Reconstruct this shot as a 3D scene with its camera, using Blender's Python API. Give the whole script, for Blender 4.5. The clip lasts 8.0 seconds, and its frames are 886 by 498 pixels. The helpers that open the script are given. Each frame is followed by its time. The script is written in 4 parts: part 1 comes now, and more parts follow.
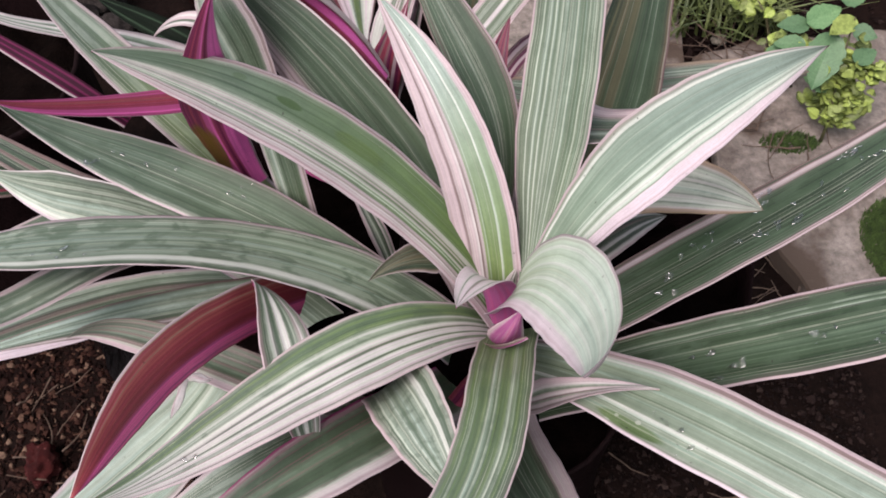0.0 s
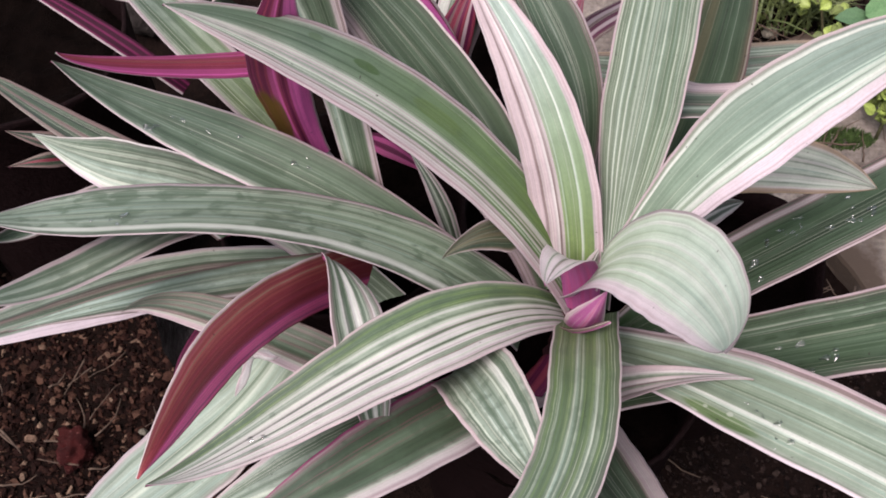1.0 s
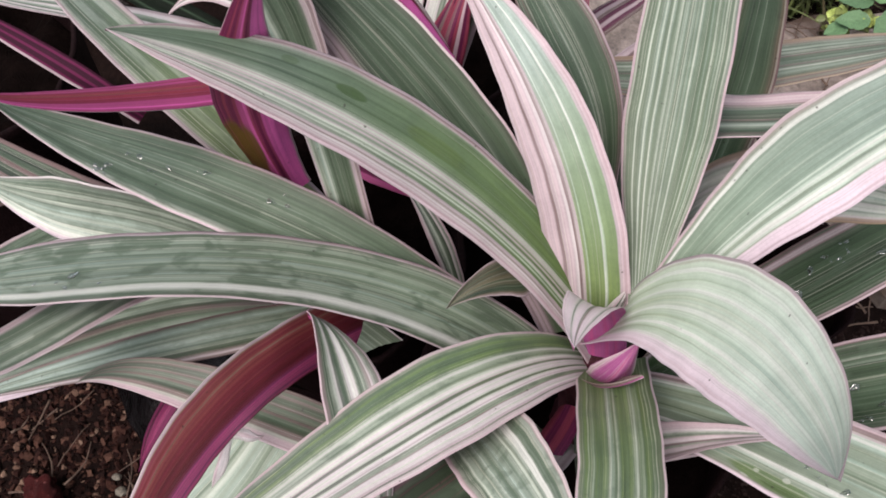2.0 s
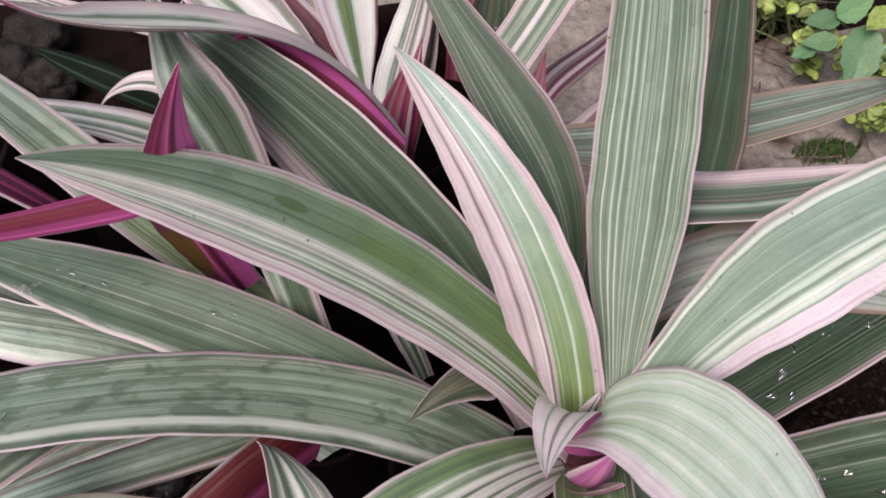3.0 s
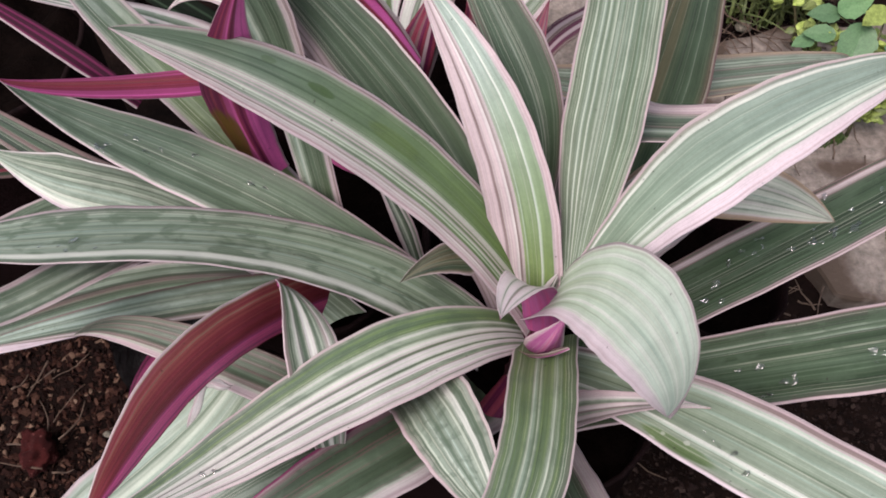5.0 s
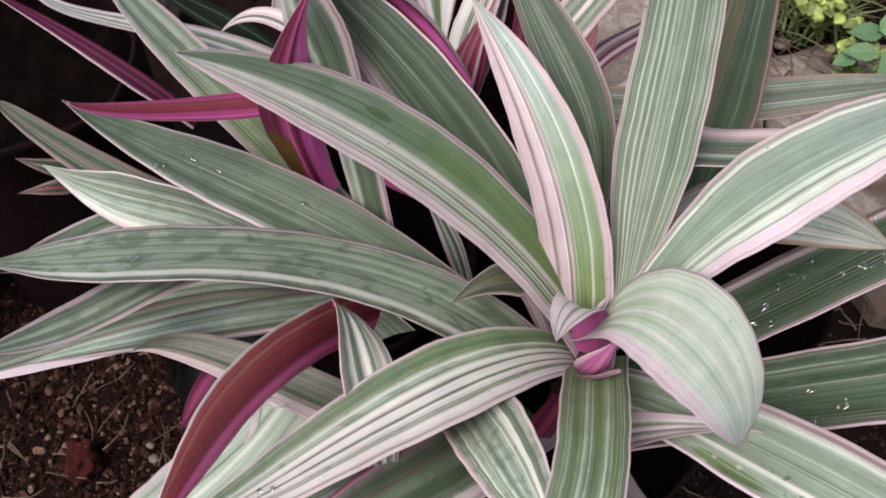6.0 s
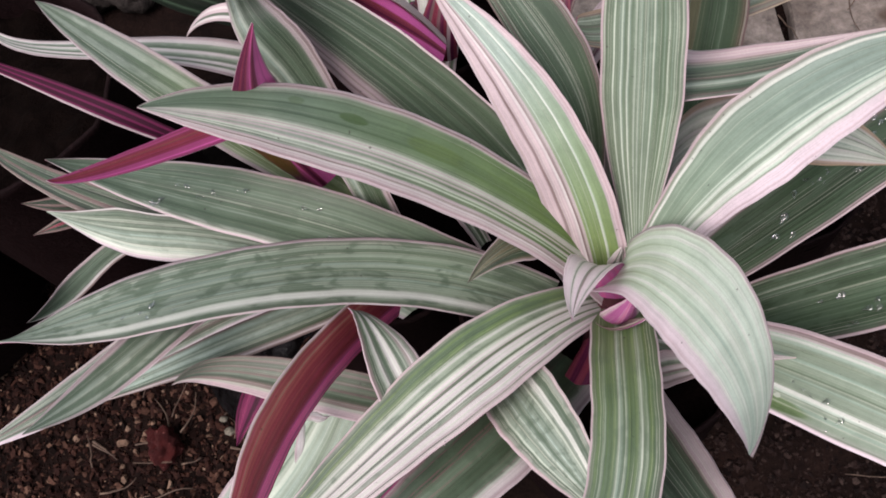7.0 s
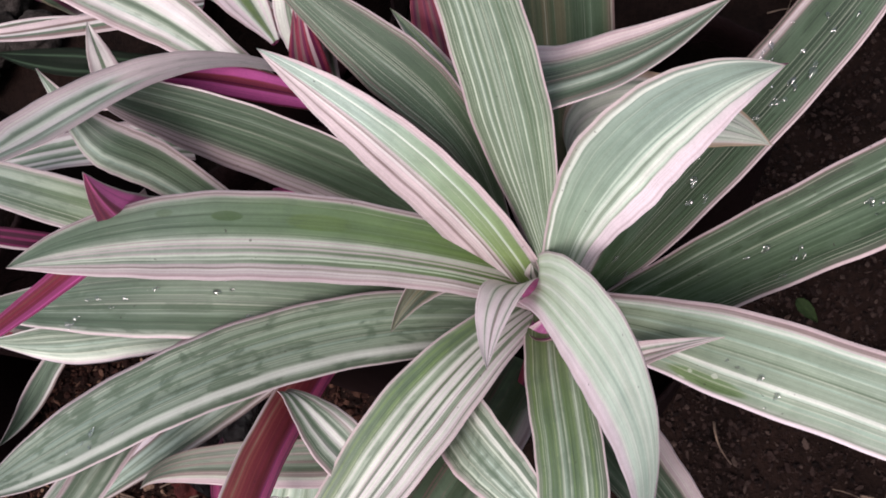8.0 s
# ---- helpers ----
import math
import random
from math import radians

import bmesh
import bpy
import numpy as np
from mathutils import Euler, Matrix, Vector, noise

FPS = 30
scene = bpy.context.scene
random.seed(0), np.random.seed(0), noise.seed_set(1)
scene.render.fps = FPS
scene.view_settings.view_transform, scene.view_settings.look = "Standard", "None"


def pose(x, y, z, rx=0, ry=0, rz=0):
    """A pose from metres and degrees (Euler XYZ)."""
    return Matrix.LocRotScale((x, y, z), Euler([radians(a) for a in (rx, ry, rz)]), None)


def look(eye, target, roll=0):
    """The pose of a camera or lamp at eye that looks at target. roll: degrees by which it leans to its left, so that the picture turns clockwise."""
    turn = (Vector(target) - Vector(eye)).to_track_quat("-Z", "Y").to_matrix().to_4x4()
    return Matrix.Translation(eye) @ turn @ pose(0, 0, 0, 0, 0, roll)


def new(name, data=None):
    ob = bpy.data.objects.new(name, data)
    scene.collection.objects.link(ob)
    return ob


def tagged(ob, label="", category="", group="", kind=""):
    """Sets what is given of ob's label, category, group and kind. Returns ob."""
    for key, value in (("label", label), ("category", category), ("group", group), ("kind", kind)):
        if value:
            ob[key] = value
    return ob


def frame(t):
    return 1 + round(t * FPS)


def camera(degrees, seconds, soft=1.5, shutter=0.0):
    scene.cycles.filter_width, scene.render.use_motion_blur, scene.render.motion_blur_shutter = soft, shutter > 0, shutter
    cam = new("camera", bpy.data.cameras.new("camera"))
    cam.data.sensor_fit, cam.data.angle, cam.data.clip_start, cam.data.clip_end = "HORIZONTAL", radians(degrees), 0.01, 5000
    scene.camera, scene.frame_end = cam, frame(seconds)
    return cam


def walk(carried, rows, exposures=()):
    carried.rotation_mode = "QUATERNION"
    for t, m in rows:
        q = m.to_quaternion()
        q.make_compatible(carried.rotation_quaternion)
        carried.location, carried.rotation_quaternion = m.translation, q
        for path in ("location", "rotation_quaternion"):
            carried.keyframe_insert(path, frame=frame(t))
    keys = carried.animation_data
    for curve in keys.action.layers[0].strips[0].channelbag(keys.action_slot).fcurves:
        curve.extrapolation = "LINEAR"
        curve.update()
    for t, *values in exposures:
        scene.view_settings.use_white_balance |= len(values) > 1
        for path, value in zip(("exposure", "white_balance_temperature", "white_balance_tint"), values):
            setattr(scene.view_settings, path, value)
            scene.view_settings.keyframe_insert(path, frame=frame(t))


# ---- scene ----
SOFT = 1.8
EXPOSURES = [(0.0, 0.14), (1.0, 0.18), (1.7, 0.15), (3.0, 0.06), (3.5, 0.05), (4.0, 0.03), (4.5, 0.05), (6.0, 0.08), (7.0, 0.07), (8.0, 0.14)]
cam = camera(51.52, 8.0, soft=SOFT)
PATH = [
    (0, (-0.0001, -0.0001, 0.8400), (-0.0000, 0.2649, 0.4160), 0.01),
    (0.5, (-0.0231, -0.0062, 0.8294), (-0.0294, 0.2564, 0.4040), -0.61),
    (1, (-0.0354, 0.0023, 0.8097), (-0.0405, 0.2685, 0.3865), 0.43),
    (1.5, (-0.0376, 0.0118, 0.7826), (-0.0336, 0.2696, 0.3542), 1.62),
    (1.7, (-0.0413, 0.0303, 0.7779), (-0.0377, 0.2884, 0.3497), 0.72),
    (2.8, (-0.0550, 0.1095, 0.7593), (-0.0377, 0.3699, 0.3328), 0.11),
    (3, (-0.0340, 0.1106, 0.7688), (-0.0176, 0.3724, 0.3432), -1.04),
    (3.5, (-0.0164, 0.0768, 0.8230), (-0.0096, 0.3375, 0.3965), -2.73),
    (4, (-0.0438, 0.0366, 0.8544), (-0.0474, 0.2938, 0.4256), 0.12),
    (4.5, (-0.0376, 0.0252, 0.8198), (-0.0331, 0.2779, 0.3884), 2.75),
    (4.7, (-0.0243, 0.0289, 0.8156), (-0.0162, 0.2811, 0.3840), 3.05),
    (5.8, (-0.0300, 0.0269, 0.8286), (-0.0372, 0.2871, 0.4017), 0.45),
    (6, (-0.0387, 0.0300, 0.8253), (-0.0467, 0.2883, 0.3973), 0.46),
    (6.5, (-0.0263, 0.0407, 0.8209), (-0.0318, 0.2838, 0.3840), -1.59),
    (7, (-0.0136, 0.0830, 0.8488), (-0.0523, 0.2785, 0.3902), -19.36),
    (7.5, (0.0289, 0.1213, 0.8431), (-0.0194, 0.2754, 0.3699), -34.17),
    (8, (0.0622, 0.1426, 0.8543), (-0.0037, 0.2890, 0.3808), -45.81),
]
walk(cam, [(t, look(eye, target, roll)) for t, eye, target, roll in PATH], EXPOSURES)

# ---- light: a soft overcast sky ----
world = bpy.data.worlds.new("overcast_sky")
scene.world = world
world.use_nodes = True
wn = world.node_tree.nodes
sky = wn.new("ShaderNodeTexSky")
sky.sky_type = "NISHITA"
sky.sun_disc = False
sky.sun_elevation, sky.sun_rotation = radians(60), radians(225)
sky.dust_density, sky.air_density = 4.0, 1.2
wn["Background"].inputs["Strength"].default_value = 0.15
haze = wn.new("ShaderNodeHueSaturation")
haze.inputs["Saturation"].default_value = 0.45
world.node_tree.links.new(sky.outputs["Color"], haze.inputs["Color"])
world.node_tree.links.new(haze.outputs["Color"], wn["Background"].inputs["Color"])
sun = new("sun", bpy.data.lights.new("sun", "SUN"))
sun.data.energy, sun.data.angle, sun.data.color = 3.0, radians(35), (0.985, 0.828, 0.862)
sun.matrix_world = look((-1.06, -0.76, 2.9), (0.0, 0.3, 0.3))

# ---- materials ----
TINT = {
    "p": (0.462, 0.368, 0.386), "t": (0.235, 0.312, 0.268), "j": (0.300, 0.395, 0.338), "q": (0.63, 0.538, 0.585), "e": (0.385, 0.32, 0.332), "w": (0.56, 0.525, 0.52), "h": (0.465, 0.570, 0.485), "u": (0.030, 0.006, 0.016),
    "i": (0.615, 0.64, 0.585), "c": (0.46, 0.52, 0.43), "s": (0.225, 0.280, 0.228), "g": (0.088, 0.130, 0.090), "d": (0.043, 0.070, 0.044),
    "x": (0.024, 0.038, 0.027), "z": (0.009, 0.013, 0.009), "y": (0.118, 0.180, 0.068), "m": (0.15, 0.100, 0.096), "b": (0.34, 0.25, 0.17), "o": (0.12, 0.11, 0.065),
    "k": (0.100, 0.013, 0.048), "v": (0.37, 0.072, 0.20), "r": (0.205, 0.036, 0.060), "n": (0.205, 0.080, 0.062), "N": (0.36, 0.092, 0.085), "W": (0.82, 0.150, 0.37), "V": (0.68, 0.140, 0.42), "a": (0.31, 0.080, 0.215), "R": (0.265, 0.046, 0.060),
}


def nodes_of(name):
    m = bpy.data.materials.new(name)
    m.use_nodes = True
    t = m.node_tree
    return m, t, t.nodes["Principled BSDF"]


def node(t, kind, **inputs):
    n = t.nodes.new(kind)
    for k, v in inputs.items():
        n.inputs[k.replace("_", " ")].default_value = v
    return n


def ramp(t, stops, ease="LINEAR"):
    n = t.nodes.new("ShaderNodeValToRGB")
    e = n.color_ramp.elements
    n.color_ramp.interpolation = ease
    while len(e) < len(stops):
        e.new(0.5)
    for q, (at, c) in zip(e, stops):
        q.position, q.color = at, (*c, 1)
    return n


def mixed(t, fac, a, b, how="MIX"):
    n = t.nodes.new("ShaderNodeMix")
    n.data_type, n.blend_type = "RGBA", how
    for socket, v in ((n.inputs["Factor"], fac), (n.inputs["A"], a), (n.inputs["B"], b)):
        if isinstance(v, bpy.types.NodeSocket):
            t.links.new(v, socket)
        elif isinstance(v, tuple):
            socket.default_value = (*v, 1)
        else:
            socket.default_value = v
    return n.outputs["Result"]


def math_node(t, how, a, b=0.0, c=0.0):
    n = t.nodes.new("ShaderNodeMath")
    n.operation = how
    for socket, v in zip(n.inputs, (a, b, c)):
        if isinstance(v, bpy.types.NodeSocket):
            t.links.new(v, socket)
        else:
            socket.default_value = v
    return n.outputs[0]


def banded(t, at, stops):
    """Colours in bands along a value: as many ramps as the stops need, chained end to end."""
    out = None
    for i in range(0, len(stops), 30):
        r = ramp(t, stops[max(0, i - 1):i + 30])
        t.links.new(at, r.inputs[0])
        out = r.outputs[0] if out is None else mixed(t, math_node(t, "GREATER_THAN", at, stops[i - 1][0]), out, r.outputs[0])
    return out


def band_stops(bands, colour):
    """Runs of equal letters become bands of that width with slightly soft borders."""
    n = len(bands)
    soft = min(0.30 / n, 0.011)
    stops, i = [], 0
    while i < n:
        k = i
        while k < n and bands[k] == bands[i]:
            k += 1
        stops += [(max(0.0, i / n + soft * (i > 0)), colour(bands[i])), (min(1.0, k / n - soft * (k < n)), colour(bands[i]))]
        i = k
    return stops


def band_means(bands, width=0.075, count=28):
    """The same bands, blurred across the blade."""
    n, stops = len(bands), []
    for k in range(count):
        at = k / (count - 1)
        near = [TINT[c] for i, c in enumerate(bands) if abs((i + 0.5) / n - at) < max(width, 0.6 / n)]
        stops.append((at, tuple(sum(c[q] for c in near) / len(near) for q in range(3))))
    return stops


GREENNESS = {"t": 1.0, "g": 1.0, "d": 1.0, "s": 1.0, "y": 1.0, "x": 1.0, "j": 0.9, "h": 0.5, "c": 0.3}


def leaf_skin(name, bands, seed, fine=0.5, warm=0.15, rough=0.42, patch=0.25, gloss=0.40, young=(0.165, 0.235, 0.070), spots=(), blend=0.55):
    """A striped leaf skin: bands of colour across the blade, fine veins along it, blotches and a greener foot."""
    m, t, b = nodes_of(name)
    uv = node(t, "ShaderNodeUVMap")
    sep = node(t, "ShaderNodeSeparateXYZ")
    t.links.new(uv.outputs[0], sep.inputs[0])
    u, v = sep.outputs[0], sep.outputs[1]
    stretch = node(t, "ShaderNodeCombineXYZ", Z=seed * 1.7)
    t.links.new(math_node(t, "MULTIPLY", u, 6.0), stretch.inputs[0])
    t.links.new(math_node(t, "MULTIPLY", v, 3.0), stretch.inputs[1])
    sway = node(t, "ShaderNodeTexNoise", Scale=1.0, Detail=3.0, Roughness=0.55)
    t.links.new(stretch.outputs[0], sway.inputs["Vector"])
    rim = math_node(t, "MULTIPLY", math_node(t, "MULTIPLY", u, math_node(t, "SUBTRACT", 1.0, u)), 4.0)
    uu = math_node(t, "MULTIPLY_ADD", math_node(t, "SUBTRACT", sway.outputs["Fac"], 0.5), math_node(t, "MULTIPLY", rim, 0.045), u)
    margin = node(t, "ShaderNodeMapRange")
    margin.interpolation_type = "SMOOTHSTEP"
    margin.inputs["From Min"].default_value, margin.inputs["From Max"].default_value = 0.07, 0.13
    t.links.new(rim, margin.inputs["Value"])
    first, last = TINT[bands[0]], TINT[bands[-1]]
    under = bands[0] in "kvrnuaR"
    col = banded(t, uu, band_stops(bands, lambda c: TINT[c]))
    # stripes fade in and out along the blade
    fade = node(t, "ShaderNodeCombineXYZ", Z=seed * 6.1)
    t.links.new(math_node(t, "MULTIPLY", u, 24.0), fade.inputs[0])
    t.links.new(math_node(t, "MULTIPLY", v, 3.2), fade.inputs[1])
    faint = node(t, "ShaderNodeTexNoise", Scale=1.0, Detail=3.0, Roughness=0.6)
    t.links.new(fade.outputs[0], faint.inputs["Vector"])
    fr = node(t, "ShaderNodeMapRange")
    fr.inputs["From Min"].default_value, fr.inputs["From Max"].default_value = 0.32, 0.68
    fr.inputs["To Min"].default_value, fr.inputs["To Max"].default_value = blend - 0.35, blend + 0.35
    t.links.new(faint.outputs["Fac"], fr.inputs["Value"])
    col = mixed(t, fr.outputs[0], col, banded(t, uu, band_means(bands)))
    green = banded(t, uu, band_stops(bands, lambda c: (GREENNESS.get(c, 0.0),) * 3))
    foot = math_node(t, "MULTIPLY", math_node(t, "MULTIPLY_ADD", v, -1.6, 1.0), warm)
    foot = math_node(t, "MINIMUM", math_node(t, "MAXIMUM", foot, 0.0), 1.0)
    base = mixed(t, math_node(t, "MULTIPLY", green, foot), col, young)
    # broad streaks of lighter and darker tissue
    broad = node(t, "ShaderNodeCombineXYZ", Z=seed * 2.9)
    t.links.new(math_node(t, "MULTIPLY", u, 16.0), broad.inputs[0])
    t.links.new(math_node(t, "MULTIPLY", v, 2.6), broad.inputs[1])
    tissue = node(t, "ShaderNodeTexNoise", Scale=1.0, Detail=3.0, Roughness=0.6)
    t.links.new(broad.outputs[0], tissue.inputs["Vector"])
    tr = ramp(t, [(0.30, (0.74, 0.77, 0.74)), (0.70, (1.24, 1.21, 1.22))])
    t.links.new(tissue.outputs["Fac"], tr.inputs[0])
    base = mixed(t, math_node(t, "MULTIPLY_ADD", green, 0.6, 0.25), base, mixed(t, 1.0, base, tr.outputs[0], "MULTIPLY"))
    hem = mixed(t, math_node(t, "GREATER_THAN", u, 0.5), first, last)
    base = mixed(t, margin.outputs[0], hem, base)
    for su, sv, ru, rv, tint, strength in spots:
        du = math_node(t, "DIVIDE", math_node(t, "SUBTRACT", uu, su), ru)
        dv = math_node(t, "DIVIDE", math_node(t, "SUBTRACT", v, sv), rv)
        far = math_node(t, "ADD", math_node(t, "MULTIPLY", du, du), math_node(t, "MULTIPLY", dv, dv))
        far = math_node(t, "MULTIPLY_ADD", sway.outputs["Fac"], 1.2, math_node(t, "SUBTRACT", far, 0.6))
        inside = node(t, "ShaderNodeMapRange")
        inside.interpolation_type = "SMOOTHSTEP"
        inside.inputs["From Min"].default_value, inside.inputs["From Max"].default_value = 1.25, 0.65
        t.links.new(far, inside.inputs["Value"])
        base = mixed(t, math_node(t, "MULTIPLY", inside.outputs[0], strength), base, tint)
    # fine veins along the blade
    thin = node(t, "ShaderNodeCombineXYZ", Z=seed * 3.1)
    t.links.new(math_node(t, "MULTIPLY", u, 70.0), thin.inputs[0])
    t.links.new(math_node(t, "MULTIPLY", v, 0.8), thin.inputs[1])
    vein = node(t, "ShaderNodeTexNoise", Scale=1.0, Detail=4.0, Roughness=0.75)
    t.links.new(thin.outputs[0], vein.inputs["Vector"])
    light = ramp(t, [(0.555, (0, 0, 0)), (0.615, (1, 1, 1))])
    dark = ramp(t, [(0.38, (1, 1, 1)), (0.45, (0, 0, 0))])
    t.links.new(vein.outputs["Fac"], light.inputs[0])
    t.links.new(vein.outputs["Fac"], dark.inputs[0])
    pale, deep = (((0.10, 0.025, 0.06), (0.01, 0.003, 0.006)) if bands[0] == "u" else ((0.38, 0.07, 0.16), (0.06, 0.008, 0.02)) if under else ((0.56, 0.57, 0.48), (0.085, 0.11, 0.075)))
    c1 = mixed(t, math_node(t, "MULTIPLY", light.outputs[0], fine * 0.6), base, pale)
    c2 = mixed(t, math_node(t, "MULTIPLY", dark.outputs[0], fine * 0.45), c1, deep)
    # a few crisp pale lines that fade in and out
    few = node(t, "ShaderNodeCombineXYZ", Z=seed * 4.7)
    t.links.new(math_node(t, "MULTIPLY", u, 42.0), few.inputs[0])
    t.links.new(math_node(t, "MULTIPLY", v, 0.5), few.inputs[1])
    streak = node(t, "ShaderNodeTexNoise", Scale=1.0, Detail=2.0, Roughness=0.5)
    t.links.new(few.outputs[0], streak.inputs["Vector"])
    sr = ramp(t, [(0.595, (0, 0, 0)), (0.635, (1, 1, 1)), (0.70, (1, 1, 1))])
    t.links.new(streak.outputs["Fac"], sr.inputs[0])
    c2 = mixed(t, math_node(t, "MULTIPLY", sr.outputs[0], min(0.7, 0.14 + fine * 0.7) if fine else 0.0), c2, pale)
    beside = ramp(t, [(0.535, (0, 0, 0)), (0.568, (1, 1, 1)), (0.595, (0, 0, 0))])
    t.links.new(streak.outputs["Fac"], beside.inputs[0])
    c2 = mixed(t, math_node(t, "MULTIPLY", beside.outputs[0], 0.32), c2, mixed(t, 1.0, c2, (0.42, 0.42, 0.42), "MULTIPLY"))
    seam = ramp(t, [(0.11, (0, 0, 0)), (0.16, (1, 1, 1)), (0.20, (1, 1, 1)), (0.26, (0, 0, 0))])
    t.links.new(rim, seam.inputs[0])
    c2 = mixed(t, math_node(t, "MULTIPLY", seam.outputs[0], math_node(t, "MULTIPLY", faint.outputs["Fac"], 0.8)), c2, mixed(t, 1.0, c2, (0.60, 0.50, 0.50), "MULTIPLY"))
    hair = node(t, "ShaderNodeCombineXYZ", Z=seed * 5.3)
    t.links.new(math_node(t, "MULTIPLY", u, 150.0), hair.inputs[0])
    t.links.new(math_node(t, "MULTIPLY", v, 0.9), hair.inputs[1])
    hairs = node(t, "ShaderNodeTexNoise", Scale=1.0, Detail=1.0)
    t.links.new(hair.outputs[0], hairs.inputs["Vector"])
    hr = ramp(t, [(0.32, (0.94, 0.94, 0.94)), (0.68, (1.05, 1.05, 1.05))])
    t.links.new(hairs.outputs["Fac"], hr.inputs[0])
    c2 = mixed(t, 1.0, c2, hr.outputs[0], "MULTIPLY")
    # darker green patches between the veins
    cell = node(t, "ShaderNodeCombineXYZ", Z=seed * 7.9)
    t.links.new(math_node(t, "MULTIPLY", u, 6.0), cell.inputs[0])
    t.links.new(math_node(t, "MULTIPLY", v, 18.0), cell.inputs[1])
    patches = node(t, "ShaderNodeTexNoise", Scale=1.0, Detail=2.5, Roughness=0.6, Distortion=0.4)
    t.links.new(cell.outputs[0], patches.inputs["Vector"])
    pr = ramp(t, [(0.51, (0, 0, 0)), (0.60, (1, 1, 1))])
    t.links.new(patches.outputs["Fac"], pr.inputs[0])
    c2 = mixed(t, math_node(t, "MULTIPLY", math_node(t, "MULTIPLY", pr.outputs[0], green), patch), c2, (0.062, 0.095, 0.060))
    # blotches and fine grain
    geo = node(t, "ShaderNodeTexCoord")
    blot = node(t, "ShaderNodeTexNoise", Scale=55.0, Detail=3.0)
    t.links.new(geo.outputs["Object"], blot.inputs["Vector"])
    br = ramp(t, [(0.35, (0.93, 0.93, 0.93)), (0.65, (1.05, 1.05, 1.05))])
    t.links.new(blot.outputs["Fac"], br.inputs[0])
    c3 = mixed(t, 1.0, c2, br.outputs[0], "MULTIPLY")
    grain = node(t, "ShaderNodeTexNoise", Scale=900.0, Detail=2.0)
    t.links.new(geo.outputs["Object"], grain.inputs["Vector"])
    gr = ramp(t, [(0.3, (0.95, 0.95, 0.95)), (0.7, (1.05, 1.05, 1.05))])
    t.links.new(grain.outputs["Fac"], gr.inputs[0])
    c4 = mixed(t, 1.0, c3, gr.outputs[0], "MULTIPLY")
    # sparse dark specks of grit
    dust = node(t, "ShaderNodeTexNoise", Scale=330.0, Detail=1.0)
    t.links.new(geo.outputs["Object"], dust.inputs["Vector"])
    ds = ramp(t, [(0.775, (0, 0, 0)), (0.81, (1, 1, 1))])
    t.links.new(dust.outputs["Fac"], ds.inputs[0])
    c4 = mixed(t, math_node(t, "MULTIPLY", ds.outputs[0], 0.7), c4, (0.03, 0.028, 0.022))
    t.links.new(c4, b.inputs["Base Color"])
    b.inputs["Roughness"].default_value = rough
    b.inputs["Specular IOR Level"].default_value = gloss
    bump = node(t, "ShaderNodeBump", Strength=0.35, Distance=0.0006)
    t.links.new(vein.outputs["Fac"], bump.inputs["Height"])
    t.links.new(bump.outputs[0], b.inputs["Normal"])
    return m


def earth_skin(name, lo, hi, scale, rough=0.95, bump=0.004, spots=None, gloss=0.5, grit=1.0, vary=0.0):
    m, t, b = nodes_of(name)
    geo = node(t, "ShaderNodeTexCoord")
    a = node(t, "ShaderNodeTexNoise", Scale=scale, Detail=6.0, Roughness=0.65)
    f = node(t, "ShaderNodeTexNoise", Scale=scale * 9, Detail=4.0, Roughness=0.7)
    for q in (a, f):
        t.links.new(geo.outputs["Object"], q.inputs["Vector"])
    ra = ramp(t, [(0.3, lo), (0.7, hi)])
    lo_, hi_ = 1 - 0.45 * grit, 1 + 0.35 * grit
    rf = ramp(t, [(0.3, (lo_, lo_, lo_)), (0.7, (hi_, hi_, hi_))])
    t.links.new(a.outputs["Fac"], ra.inputs[0])
    t.links.new(f.outputs["Fac"], rf.inputs[0])
    c = mixed(t, 1.0, ra.outputs[0], rf.outputs[0], "MULTIPLY")
    if spots:
        s = node(t, "ShaderNodeTexNoise", Scale=spots[1], Detail=5.0)
        t.links.new(geo.outputs["Object"], s.inputs["Vector"])
        rs = ramp(t, [(spots[2], (0, 0, 0)), (spots[2] + 0.08, (1, 1, 1))])
        t.links.new(s.outputs["Fac"], rs.inputs[0])
        c = mixed(t, rs.outputs[0], c, spots[0])
    if vary:
        info = node(t, "ShaderNodeObjectInfo")
        rv = ramp(t, [(0.0, (1 - vary, 1 - vary, 1 - vary)), (1.0, (1 + vary, 1 + vary, 1 + 0.5 * vary))])
        t.links.new(info.outputs["Random"], rv.inputs[0])
        c = mixed(t, 1.0, c, rv.outputs[0], "MULTIPLY")
    t.links.new(c, b.inputs["Base Color"])
    b.inputs["Roughness"].default_value = rough
    b.inputs["Specular IOR Level"].default_value = gloss
    bn = node(t, "ShaderNodeBump", Strength=0.7, Distance=bump)
    t.links.new(f.outputs["Fac"], bn.inputs["Height"])
    t.links.new(bn.outputs[0], b.inputs["Normal"])
    return m


